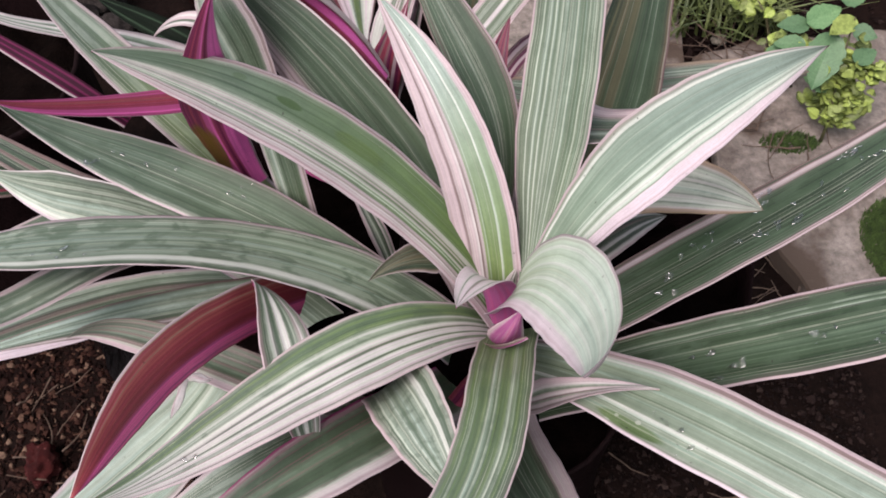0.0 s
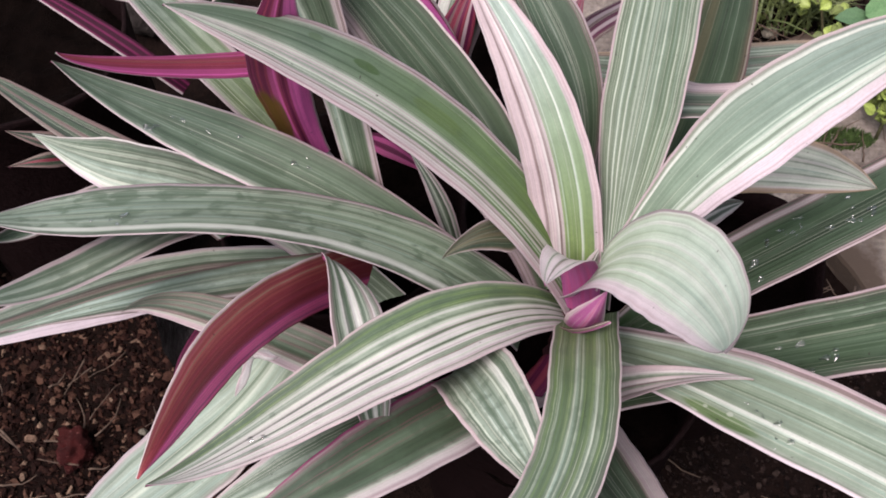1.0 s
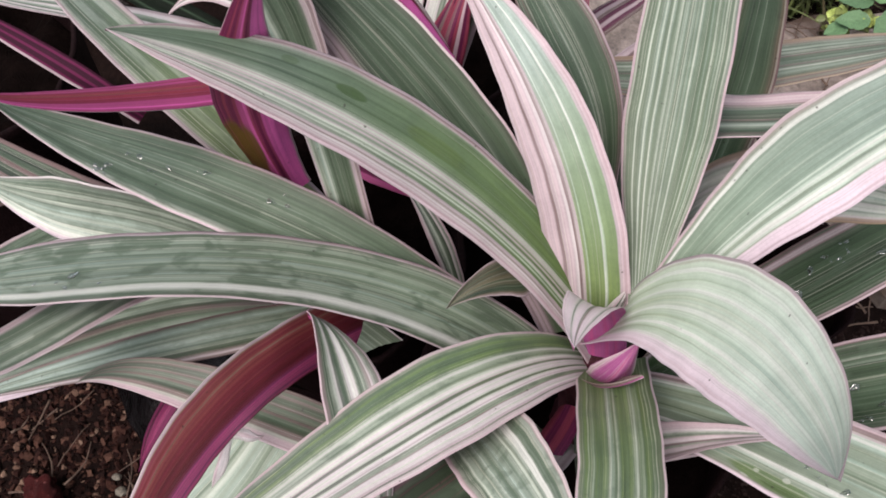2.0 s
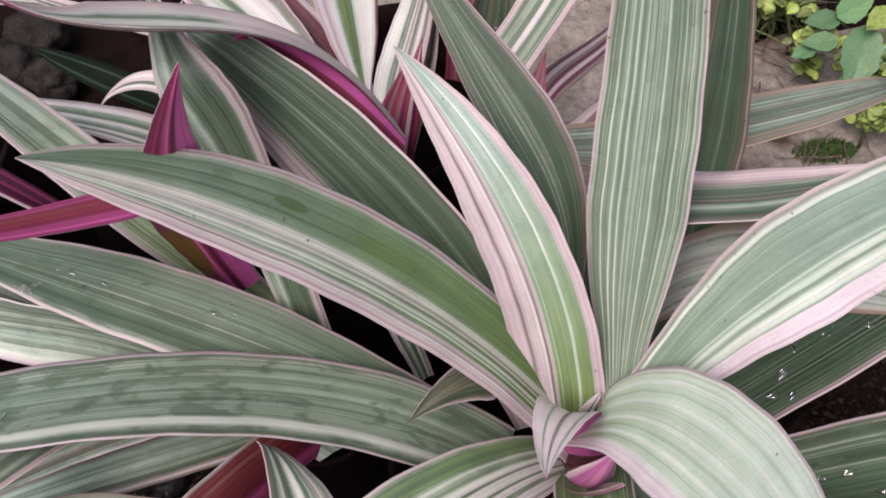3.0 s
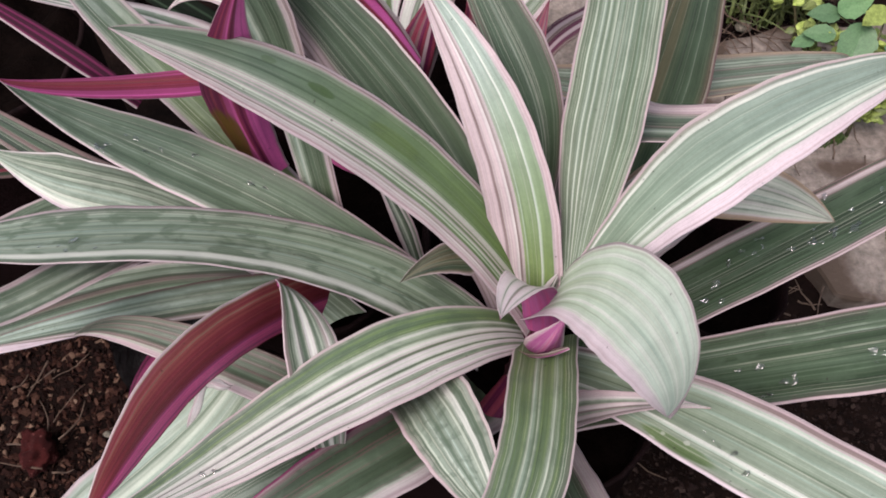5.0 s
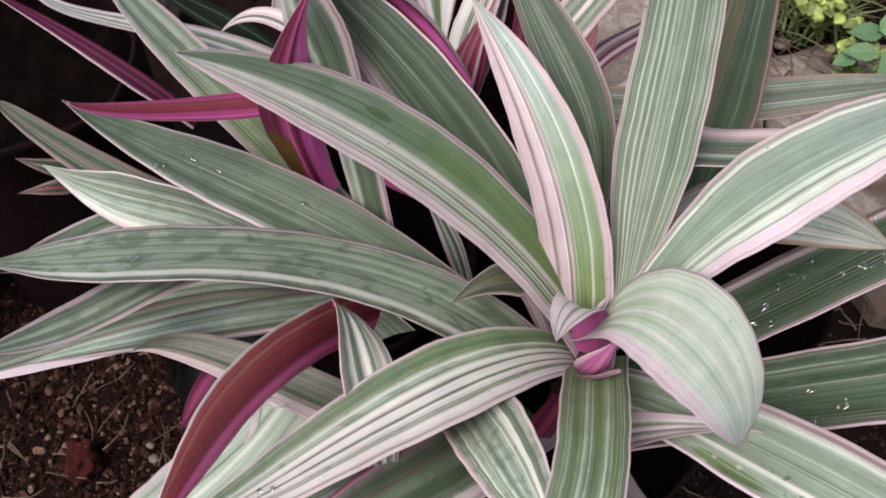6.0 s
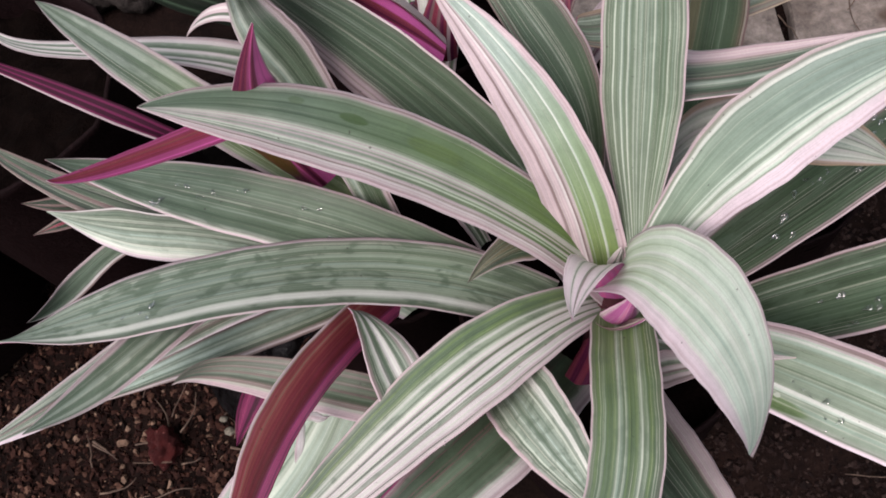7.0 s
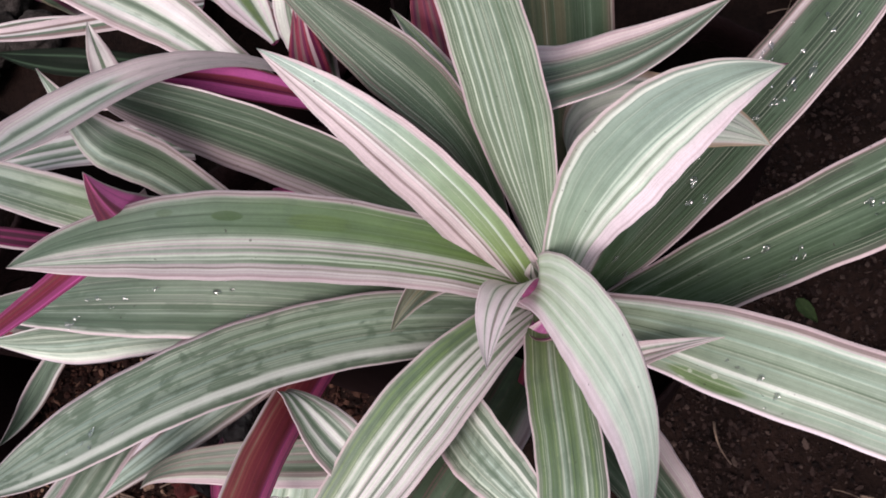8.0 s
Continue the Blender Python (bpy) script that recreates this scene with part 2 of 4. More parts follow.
SOIL = earth_skin("soil", (0.003, 0.0016, 0.0013), (0.013, 0.007, 0.0055), 22.0, gloss=0.08)
CONCRETE = earth_skin("concrete", (0.120, 0.096, 0.080), (0.285, 0.245, 0.215), 13.0, 0.9, 0.0025, ((0.075, 0.052, 0.038), 9.0, 0.54))
# potting soil and bag: deep, reddish shade is put into these near-black colours
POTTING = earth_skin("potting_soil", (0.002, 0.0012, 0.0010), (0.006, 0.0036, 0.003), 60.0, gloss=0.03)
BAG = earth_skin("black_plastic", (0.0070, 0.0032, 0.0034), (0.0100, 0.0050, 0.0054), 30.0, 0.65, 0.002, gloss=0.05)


# ---- builders ----
def part(name, bm, material, parent, label=""):
    me = bpy.data.meshes.new(name)
    bm.to_mesh(me)
    bm.free()
    for m in material if isinstance(material, list) else [material]:
        me.materials.append(m)
    ob = new(name, me)
    ob.parent = parent
    return tagged(ob, label)


def thing(name, at, label, category, group="", kind=""):
    ob = new(name)
    ob.location = at
    ob.empty_display_size = 0.05
    bpy.context.view_layer.update()
    return tagged(ob, label, category, group, kind)


def blade_half(s, foot, wide, taper):
    q = min(max(s / wide, 0), 1)
    q = q * q * (3 - 2 * q)
    r = min(max((s - wide) / (1 - wide), 0), 1)
    return (foot + (1 - foot) * q) * max(0.0, 1 - r ** taper)


SEED = [0]
LEAVES = {}


def leaf(plant, p0, p1, p2, p3, side0, side1, half, foot, wide, taper, top, under, fold=0.12, fine=0.3, warm=0.15, key="", rough=0.42, patch=0.25, gloss=0.40, young=(0.165, 0.235, 0.070), label="", spots=(), under_spots=(), blend=0.50):
    """A strap leaf along a Bezier rib from p0 to p3; side0 and side1: the way across the blade at foot and tip."""
    SEED[0] += 1
    b = [Vector(q) - plant.location for q in (p0, p1, p2, p3)]
    s0, s1 = Vector(side0), Vector(side1)
    nl, nw = 52, 22
    bm = bmesh.new()
    uvl = bm.loops.layers.uv.new("UVMap")
    rows = [[], []]
    rnd = random.Random(SEED[0])
    ph = rnd.random() * 6
    for i in range(nl + 1):
        s = i / nl
        s = min(s, 0.9985)
        c = b[0] * (1 - s) ** 3 + b[1] * (3 * s * (1 - s) ** 2) + b[2] * (3 * s * s * (1 - s)) + b[3] * s ** 3
        d = ((b[1] - b[0]) * (3 * (1 - s) ** 2) + (b[2] - b[1]) * (6 * s * (1 - s)) + (b[3] - b[2]) * (3 * s * s)).normalized()
        a = s0.lerp(s1, s)
        a = (a - d * a.dot(d)).normalized()
        n = a.cross(d)
        w = half * blade_half(s, foot, wide, taper) * (1 + 0.02 * math.sin(ph * 3 + 17 * s) * math.sin(ph + 41 * s))
        for k, layer in enumerate(rows):
            line = []
            for j in range(nw + 1):
                x = 1 - 2 * j / nw
                pleat = math.cos(ph + 15.5 * x + 2.2 * math.sin(ph + 3 * x)) * 0.012 * w * (1 - x * x)
                lift = fold * w * (abs(x) ** 1.7) + 0.0004 * math.sin(ph + 9 * s + 3 * x) + pleat
                thick = k * (0.0004 + 0.0011 * (1 - x * x) * (1 - 0.6 * s))
                line.append((bm.verts.new(c + a * (w * x) + n * (lift - thick)), (j / nw, s)))
            layer.append(line)
    for k, layer in enumerate(rows):
        for i in range(nl):
            for j in range(nw):
                q = [layer[i][j], layer[i][j + 1], layer[i + 1][j + 1], layer[i + 1][j]]
                if k == 0:
                    q.reverse()
                f = bm.faces.new([v for v, _ in q])
                f.smooth, f.material_index = True, k
                for loop, (_, uv) in zip(f.loops, q):
                    loop[uvl].uv = uv
    for j, flip in ((0, False), (nw, True)):
        for i in range(nl):
            q = [rows[0][i][j], rows[0][i + 1][j], rows[1][i + 1][j], rows[1][i][j]]
            if not flip:
                q.reverse()
            f = bm.faces.new([v for v, _ in q])
            f.smooth = True
            for loop, (_, uv) in zip(f.loops, q):
                loop[uvl].uv = uv
    LEAVES[key] = (plant, [Vector(q) for q in (p0, p1, p2, p3)], s0, s1, half, foot, wide, taper, fold)
    sk = [leaf_skin("leaf_top", top, SEED[0], fine, warm, rough, patch, gloss, young, spots, blend), leaf_skin("leaf_underside", under, SEED[0] + 0.5, 0.35, gloss=0.16, spots=under_spots, blend=0.3)]
    return part("leaf", bm, sk, plant, label)


def grow_bag(x, y, r, h, label, seed, tilt=0.0):
    """A black nursery bag: crumpled side, rolled lip, soil inside."""
    bag = thing("grow_bag", (x, y, 0), label, "plant pot", "grow bags")
    rnd = random.Random(seed)
    ph = [rnd.random() * 6.28 for _ in range(6)]
    bm = bmesh.new()
    n, rows = 48, []
    prof = [(0.0, 0.0), (0.92, 0.0), (0.97, 0.03), (1.0, 0.3), (1.0, 0.6), (0.99, 0.85), (1.0, 0.97), (1.02, 1.0), (0.985, 1.0), (0.96, 0.93), (0.955, 0.8)]
    for f, z in prof:
        line = []
        for i in range(n):
            a = 2 * math.pi * i / n
            w = 1 + (0.025 * math.sin(3 * a + ph[0] + 4 * z) + 0.018 * math.sin(7 * a + ph[1] - 6 * z) + 0.012 * math.sin(13 * a + ph[2] + 9 * z)) * (f > 0.5)
            line.append(bm.verts.new((r * f * w * math.cos(a), r * f * w * math.sin(a), h * z + 0.006 * math.sin(2 * a + ph[3]) * (z > 0.9))))
        rows.append(line)
    for p, q in zip(rows, rows[1:]):
        for i in range(n):
            f = bm.faces.new((p[i], p[(i + 1) % n], q[(i + 1) % n], q[i]))
            f.smooth = True
    bmesh.ops.remove_doubles(bm, verts=bm.verts[:n], dist=1e-5)
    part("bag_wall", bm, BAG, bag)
    bm = bmesh.new()
    bmesh.ops.create_grid(bm, x_segments=30, y_segments=30, size=1)
    for v in bm.verts:
        k = max(abs(v.co.x), abs(v.co.y))
        l = math.hypot(v.co.x, v.co.y) or 1
        px, py = v.co.x / l * k * r * 0.97, v.co.y / l * k * r * 0.97
        v.co = Vector((px, py, h * 0.86 + 0.012 * noise.noise((px * 40, py * 40, seed)) + 0.004 * noise.noise((px * 150, py * 150, seed))))
    for f in bm.faces:
        f.smooth = True
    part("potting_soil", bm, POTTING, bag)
    return bag


# ---- ground ----
def ground_height(x, y):
    n = 0.012 * noise.noise((x * 3, y * 3, 0)) + 0.007 * noise.noise((x * 14, y * 14, 2)) + 0.004 * noise.noise((x * 45, y * 45, 5))
    return n * max(0.0, 1 - (math.hypot(x, y) / 3.0) ** 2) if math.hypot(x, y) < 3 else 0.0


def make_ground():
    line = [-60, -25, -10, -5, -3, -2, -1.5]
    line += [-1.2 + 0.02 * i for i in range(121)] + [1.5, 2, 3, 5, 10, 25, 60]
    verts = [(x, y + 0.4, ground_height(x, y) - 0.012) for y in line for x in line]
    n = len(line)
    faces = [(j * n + i, j * n + i + 1, j * n + n + i + 1, j * n + n + i) for j in range(n - 1) for i in range(n - 1)]
    me = bpy.data.meshes.new("ground")
    me.from_pydata(verts, [], faces)
    me.polygons.foreach_set("use_smooth", [True] * len(faces))
    me.materials.append(SOIL)
    tagged(new("ground", me), "dark brown bare garden soil", "ground", "", "structure")


make_ground()


def slab(points, z, thick, seed, label):
    """A worn concrete slab with a broken outline."""
    bm = bmesh.new()
    top = []
    k = len(points)
    for i in range(k):
        a, b = Vector((*points[i], 0)), Vector((*points[(i + 1) % k], 0))
        for j in range(12):
            p = a.lerp(b, j / 12)
            top.append(Vector((p.x + 0.010 * noise.noise((p.x * 18, p.y * 18, seed)), p.y + 0.010 * noise.noise((p.x * 18, p.y * 18, seed + 9)), z)))
    rings = []
    mid = sum(top, Vector()) / len(top)
    for f, dz in ((1.0, -thick), (1.0, -0.004), (0.992, 0.0)):
        rings.append([bm.verts.new((mid.x + (p.x - mid.x) * f, mid.y + (p.y - mid.y) * f, z + dz)) for p in top])
    for p, q in zip(rings, rings[1:]):
        for i in range(len(p)):
            bm.faces.new((p[i], p[(i + 1) % len(p)], q[(i + 1) % len(p)], q[i]))
    bm.faces.new(rings[-1])
    ob = part("pavement", bm, CONCRETE, None)
    return tagged(ob, label, "pavement", "", "structure")


slab([(0.31, 0.575), (0.355, 0.535), (0.385, 0.465), (0.60, 0.44), (0.95, 0.42), (0.95, 0.86), (0.62, 0.85), (0.40, 0.835), (0.305, 0.80)], 0.006, 0.04, 1, "worn grey concrete slab with dirt stains")
slab([(-0.16, 0.67), (0.10, 0.64), (0.30, 0.61), (0.305, 0.83), (0.31, 1.25), (-0.16, 1.25)], 0.004, 0.04, 3, "dirty grey concrete slab behind the plants")

slab([(-0.654, 0.842), (-0.572, 0.855), (-0.556, 0.897), (-0.557, 0.980), (-0.692, 0.978)], 0.006, 0.04, 5, "pale grey concrete edge in the far corner")

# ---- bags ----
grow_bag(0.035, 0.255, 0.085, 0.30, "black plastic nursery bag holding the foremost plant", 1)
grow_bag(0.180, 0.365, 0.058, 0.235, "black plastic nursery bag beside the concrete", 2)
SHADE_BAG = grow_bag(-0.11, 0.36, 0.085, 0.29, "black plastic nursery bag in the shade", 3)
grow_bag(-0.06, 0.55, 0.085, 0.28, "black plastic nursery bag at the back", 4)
# two bags added on the far left to stand in for deep shade
grow_bag(-0.40, 0.52, 0.10, 0.29, "black plastic nursery bag standing in for deep shade", 5)
grow_bag(-0.60, 0.46, 0.10, 0.30, "black plastic nursery bag standing in for deep shade", 6)

FOIL, ft, fb = nodes_of("clear_plastic")
fb.inputs["Base Color"].default_value = (0.030, 0.026, 0.027, 1)
fb.inputs["Roughness"].default_value = 0.16
fb.inputs["Specular IOR Level"].default_value = 0.9
fg = node(ft, "ShaderNodeTexCoord")
fn = node(ft, "ShaderNodeTexNoise", Scale=160.0, Detail=5.0, Roughness=0.65)
ft.links.new(fg.outputs["Object"], fn.inputs["Vector"])
fbump = node(ft, "ShaderNodeBump", Strength=0.9, Distance=0.004)
ft.links.new(fn.outputs["Fac"], fbump.inputs["Height"])
ft.links.new(fbump.outputs[0], fb.inputs["Normal"])


def plastic_flap(bag, a, b, c):
    """A crumpled torn flap of thin plastic, standing up from a bag's rim at c to the edge from a to b."""
    bm = bmesh.new()
    a, b, c = (Vector(p) - bag.location for p in (a, b, c))
    out = (b - a).cross(c - a).normalized()
    n, skins = 22, []
    for layer in (0, 1):
        rows = []
        for i in range(n + 1):
            line = []
            for j in range(n + 1):
                u, v = i / n, j / n
                p = a.lerp(b, v).lerp(c + (b - a) * (0.35 * (v - 0.5)), u)
                d = 0.0045 * noise.noise(p * 70) + 0.0022 * noise.noise(p * 190) + 0.003 * math.sin(9 * v + 3 * u) * u
                line.append(bm.verts.new(p + out * (d - layer * 0.0003)))
            rows.append(line)
        skins.append(rows)
        for p, q in zip(rows, rows[1:]):
            for j in range(n):
                f = (p[j], p[j + 1], q[j + 1], q[j])
                bm.faces.new(f if layer else f[::-1]).smooth = True
    return part("plastic_flap", bm, FOIL, bag, "crumpled shiny flap of thin plastic")


plastic_flap(SHADE_BAG, (-0.2010, 0.2400, 0.3660), (-0.1870, 0.2060, 0.3360), (-0.1500, 0.2950, 0.2840))

# ---- plants ----
main = thing("boat_lily_plant", (0.035, 0.25, 0.26), "large boat lily with green, cream and pink striped leaves", "plant", "boat lilies")
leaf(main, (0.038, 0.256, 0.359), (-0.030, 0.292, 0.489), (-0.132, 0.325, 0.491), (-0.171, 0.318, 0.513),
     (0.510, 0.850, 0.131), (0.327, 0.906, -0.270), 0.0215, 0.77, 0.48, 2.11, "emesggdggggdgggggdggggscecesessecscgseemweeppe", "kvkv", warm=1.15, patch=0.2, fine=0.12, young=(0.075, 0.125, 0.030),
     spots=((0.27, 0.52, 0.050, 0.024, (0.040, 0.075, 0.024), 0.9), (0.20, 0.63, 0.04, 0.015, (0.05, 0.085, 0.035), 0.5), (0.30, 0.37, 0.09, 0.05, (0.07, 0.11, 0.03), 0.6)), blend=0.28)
leaf(main, (0.0290, 0.2556, 0.3780), (0.0233, 0.2927, 0.4652), (-0.0134, 0.3451, 0.4826), (-0.0362, 0.3766, 0.4965),
     (0.8466, -0.3805, 0.3720), (0.7670, 0.5849, 0.2637), 0.0193, 0.87, 0.07, 2.20, "pppppeetttttttthittttttttttthtteemmwwepppeemmeppepppeee", "kvkv", warm=1.0, fine=0.15, patch=0.1, young=(0.15, 0.225, 0.055), blend=0.25)
leaf(main, (0.0466, 0.2431, 0.4005), (0.0616, 0.3500, 0.4530), (0.0868, 0.3748, 0.5410), (0.0364, 0.4384, 0.6827),
     (0.8863, -0.4015, 0.2310), (0.8306, -0.4124, 0.3742), 0.0212, 0.31, 0.29, 2.23, "pgtcgggcgtggcggtgggggtcgtgtcgggjtgcgggtcgdtctgdgcgdggdcgp", "kvkv", fine=0.30, warm=0.75, young=(0.070, 0.115, 0.045))
leaf(main, (0.0549, 0.2427, 0.4360), (0.0785, 0.2520, 0.5220), (0.1245, 0.2578, 0.5522), (0.1343, 0.2301, 0.6057),
     (0.6010, -0.7869, -0.1404), (0.2107, -0.8712, -0.4434), 0.0191, 0.61, 0.38, 1.82, "qqqqqqqqqshiiihtshihthtttttttttttttttttttttiitspp", "kvkv", warm=0.3, fine=0.12, patch=0.0, blend=0.30)
leaf(main, (0.035, 0.252, 0.373), (0.046, 0.235, 0.494), (0.078, 0.160, 0.502), (0.045, 0.123, 0.565),
     (-0.208, 0.074, -0.975), (-0.727, -0.437, -0.529), 0.0236, 0.52, 0.45, 1.69, "qqqqqqqqiihhhjhhiihhhjjhhhiihhhjjhhiihhhhjhhhiihhhhie", "qpqp", warm=0.75, fine=0.16, patch=0.05, young=(0.27, 0.36, 0.15), blend=0.45)
leaf(main, (-0.000, 0.247, 0.353), (-0.100, 0.280, 0.458), (-0.227, 0.252, 0.417), (-0.274, 0.244, 0.444),
     (0.710, 0.596, -0.376), (-0.996, 0.062, 0.058), 0.0263, 0.68, 0.47, 1.73, "pqggggsssggggsssggggttssgggsssgggttggsssggsciiiiicsggggge", "kvkv", key="L1", patch=0.65, warm=0.15, fine=0.18, blend=0.40)
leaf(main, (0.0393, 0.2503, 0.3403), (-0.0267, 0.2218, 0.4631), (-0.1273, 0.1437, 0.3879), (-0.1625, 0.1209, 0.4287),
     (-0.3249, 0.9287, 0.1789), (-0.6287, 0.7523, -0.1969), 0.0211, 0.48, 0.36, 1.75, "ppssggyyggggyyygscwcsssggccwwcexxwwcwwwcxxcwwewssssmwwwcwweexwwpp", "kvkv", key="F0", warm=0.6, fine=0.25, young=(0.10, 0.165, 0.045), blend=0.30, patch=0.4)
leaf(main, (-0.0294, 0.2157, 0.3403), (-0.0302, 0.1986, 0.4236), (-0.0001, 0.1493, 0.4052), (0.0098, 0.1227, 0.4224),
     (-0.8157, -0.5727, -0.0809), (-0.5930, -0.4617, -0.6597), 0.0196, 1.00, 0.36, 2.12, "ppsggdcssggsjsggsjssgsscgsiiiggdggsspp", "kvkv", patch=0.4, blend=0.30)
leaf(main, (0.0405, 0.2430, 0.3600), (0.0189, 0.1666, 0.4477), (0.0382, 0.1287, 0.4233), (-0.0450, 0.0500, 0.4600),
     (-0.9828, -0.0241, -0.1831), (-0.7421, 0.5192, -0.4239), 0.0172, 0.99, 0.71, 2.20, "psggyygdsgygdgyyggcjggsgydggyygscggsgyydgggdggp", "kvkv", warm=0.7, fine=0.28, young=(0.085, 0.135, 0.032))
leaf(main, (0.0509, 0.2333, 0.3409), (0.1183, 0.1816, 0.4172), (0.2083, 0.0752, 0.4681), (0.2745, 0.0065, 0.5384),
     (-0.5620, -0.8104, -0.1657), (-0.5565, -0.7563, -0.3441), 0.0224, 0.66, 0.33, 2.00, "qqsssssjjssshiissssssjssgssssjjssssgsjjihemmpp", "kvkv", key="F3", patch=0.15, warm=0.3, fine=0.22,
     spots=((0.13, 0.25, 0.08, 0.065, (0.095, 0.155, 0.04), 0.75), (0.10, 0.27, 0.03, 0.035, (0.05, 0.09, 0.025), 0.6), (0.17, 0.225, 0.022, 0.004, (0.55, 0.58, 0.50), 0.5), (0.21, 0.262, 0.026, 0.005, (0.55, 0.58, 0.50), 0.6), (0.06, 0.215, 0.012, 0.006, (0.55, 0.58, 0.50), 0.5)), blend=0.30)
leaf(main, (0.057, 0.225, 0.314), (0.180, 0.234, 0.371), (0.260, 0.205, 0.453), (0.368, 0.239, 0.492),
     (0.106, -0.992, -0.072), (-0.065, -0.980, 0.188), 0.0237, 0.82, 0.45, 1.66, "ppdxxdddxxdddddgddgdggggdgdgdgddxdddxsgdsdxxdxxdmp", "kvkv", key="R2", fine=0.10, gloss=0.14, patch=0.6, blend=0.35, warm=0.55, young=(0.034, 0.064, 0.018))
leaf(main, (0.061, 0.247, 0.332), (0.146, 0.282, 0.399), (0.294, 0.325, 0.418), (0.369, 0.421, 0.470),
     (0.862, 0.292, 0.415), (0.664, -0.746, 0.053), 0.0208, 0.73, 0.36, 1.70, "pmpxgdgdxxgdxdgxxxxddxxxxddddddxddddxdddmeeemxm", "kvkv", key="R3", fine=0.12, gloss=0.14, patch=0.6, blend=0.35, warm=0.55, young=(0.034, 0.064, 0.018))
leaf(main, (0.007, 0.247, 0.333), (-0.084, 0.283, 0.445), (-0.198, 0.337, 0.390), (-0.249, 0.338, 0.453),
     (0.228, 0.965, 0.127), (0.226, 0.966, -0.123), 0.0200, 0.71, 0.52, 1.88, "pmggdggdddggdgggsgggdgddggdggggsggdggdddggdgsgcwp", "kvkv", key="L2", fine=0.12, patch=0.5, blend=0.5)
leaf(main, (0.025, 0.266, 0.353), (-0.016, 0.346, 0.403), (-0.110, 0.384, 0.503), (-0.123, 0.401, 0.487),
     (0.696, -0.416, 0.585), (0.967, 0.209, 0.146), 0.0290, 0.73, 0.36, 1.50, "pdddggdddddggsdddgddddggddddddgddddxddmepmppmep", "kvkv", fine=0.14, blend=0.55)
leaf(main, (0.0280, 0.2750, 0.3600), (0.0456, 0.3383, 0.4630), (0.0252, 0.3275, 0.4521), (-0.0369, 0.4506, 0.5132),
     (0.8494, 0.3449, -0.3994), (0.8589, 0.3972, 0.3232), 0.0162, 0.30, 0.62, 1.35, "pmdmddddddddddddgdddgsdddgdddggdddgmgddm", "kvkv", fine=0.3, gloss=0.2)
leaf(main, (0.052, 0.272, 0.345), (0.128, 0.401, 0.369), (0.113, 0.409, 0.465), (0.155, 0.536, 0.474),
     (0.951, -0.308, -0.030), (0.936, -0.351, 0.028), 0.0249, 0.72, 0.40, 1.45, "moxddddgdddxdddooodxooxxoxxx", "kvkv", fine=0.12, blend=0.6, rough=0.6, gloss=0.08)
leaf(main, (0.048, 0.268, 0.331), (0.052, 0.383, 0.465), (0.054, 0.310, 0.418), (0.165, 0.311, 0.484),
     (0.669, -0.592, 0.449), (0.752, -0.489, 0.443), 0.0197, 0.75, 0.62, 2.17, "psdmdddgdscjgdmddxdgsdmpppppp", "kvkv", fine=0.2)
leaf(main, (0.039, 0.224, 0.319), (0.034, 0.144, 0.340), (0.075, 0.126, 0.425), (0.059, 0.041, 0.393),
     (-0.999, 0.054, -0.008), (-0.999, 0.049, -0.012), 0.0204, 0.71, 0.30, 1.69, "dddgddxdgdddgddmeeep", "kvkv")
leaf(main, (0.011, 0.226, 0.315), (-0.031, 0.170, 0.396), (-0.072, 0.139, 0.407), (-0.148, 0.120, 0.341),
     (-0.517, 0.777, -0.360), (-0.517, 0.777, -0.360), 0.0248, 0.85, 0.45, 2.00, "vpmggdddddddggggggddddddggdgscwwweee", "kvkv", fine=0.08, patch=0.55)
near_left = thing("boat_lily_plant", (-0.11, 0.34, 0.255), "boat lily with striped leaves and turned magenta undersides", "plant", "boat lilies")
leaf(near_left, (-0.076, 0.274, 0.317), (-0.173, 0.311, 0.436), (-0.210, 0.311, 0.362), (-0.291, 0.350, 0.377),
     (0.279, 0.160, 0.947), (0.942, -0.336, 0.021), 0.0233, 0.75, 0.51, 1.94, "wggsgggcsgsgcsgsjscjsgcjcicqq", "kvkv")
leaf(near_left, (-0.0810, 0.2669, 0.3678), (-0.1361, 0.1926, 0.4546), (-0.1410, 0.1543, 0.4550), (-0.1567, 0.1139, 0.4582),
     (-0.2024, -0.7096, -0.6749), (0.3658, -0.1335, -0.9211), 0.0172, 0.95, 0.48, 1.59, "pggwgp", "RWWWvvWWWWWWWWWvvRRRRRRRRRRrRRNRRRRNNRNNbNRRNRNbp", label="drooping leaf turned to show its magenta underside")
leaf(near_left, (-0.0990, 0.2396, 0.4224), (-0.0896, 0.2396, 0.4246), (-0.0734, 0.1900, 0.4450), (-0.0700, 0.1600, 0.3400),
     (-0.4932, -0.0689, 0.8672), (-0.9597, -0.2466, -0.1344), 0.0136, 0.30, 0.60, 1.80, "pmgdgcwxgdgwiwgdsgmwgdp", "kvkv")
leaf(near_left, (-0.128, 0.347, 0.452), (-0.123, 0.381, 0.408), (-0.211, 0.291, 0.494), (-0.216, 0.292, 0.507),
     (0.369, -0.914, -0.171), (0.306, -0.925, -0.225), 0.0088, 1.00, 0.23, 1.72, "pgwgp", "vvVvvvvrrrrRrrnRrrrvvrvv", label="narrow leaf turned to show its magenta underside")
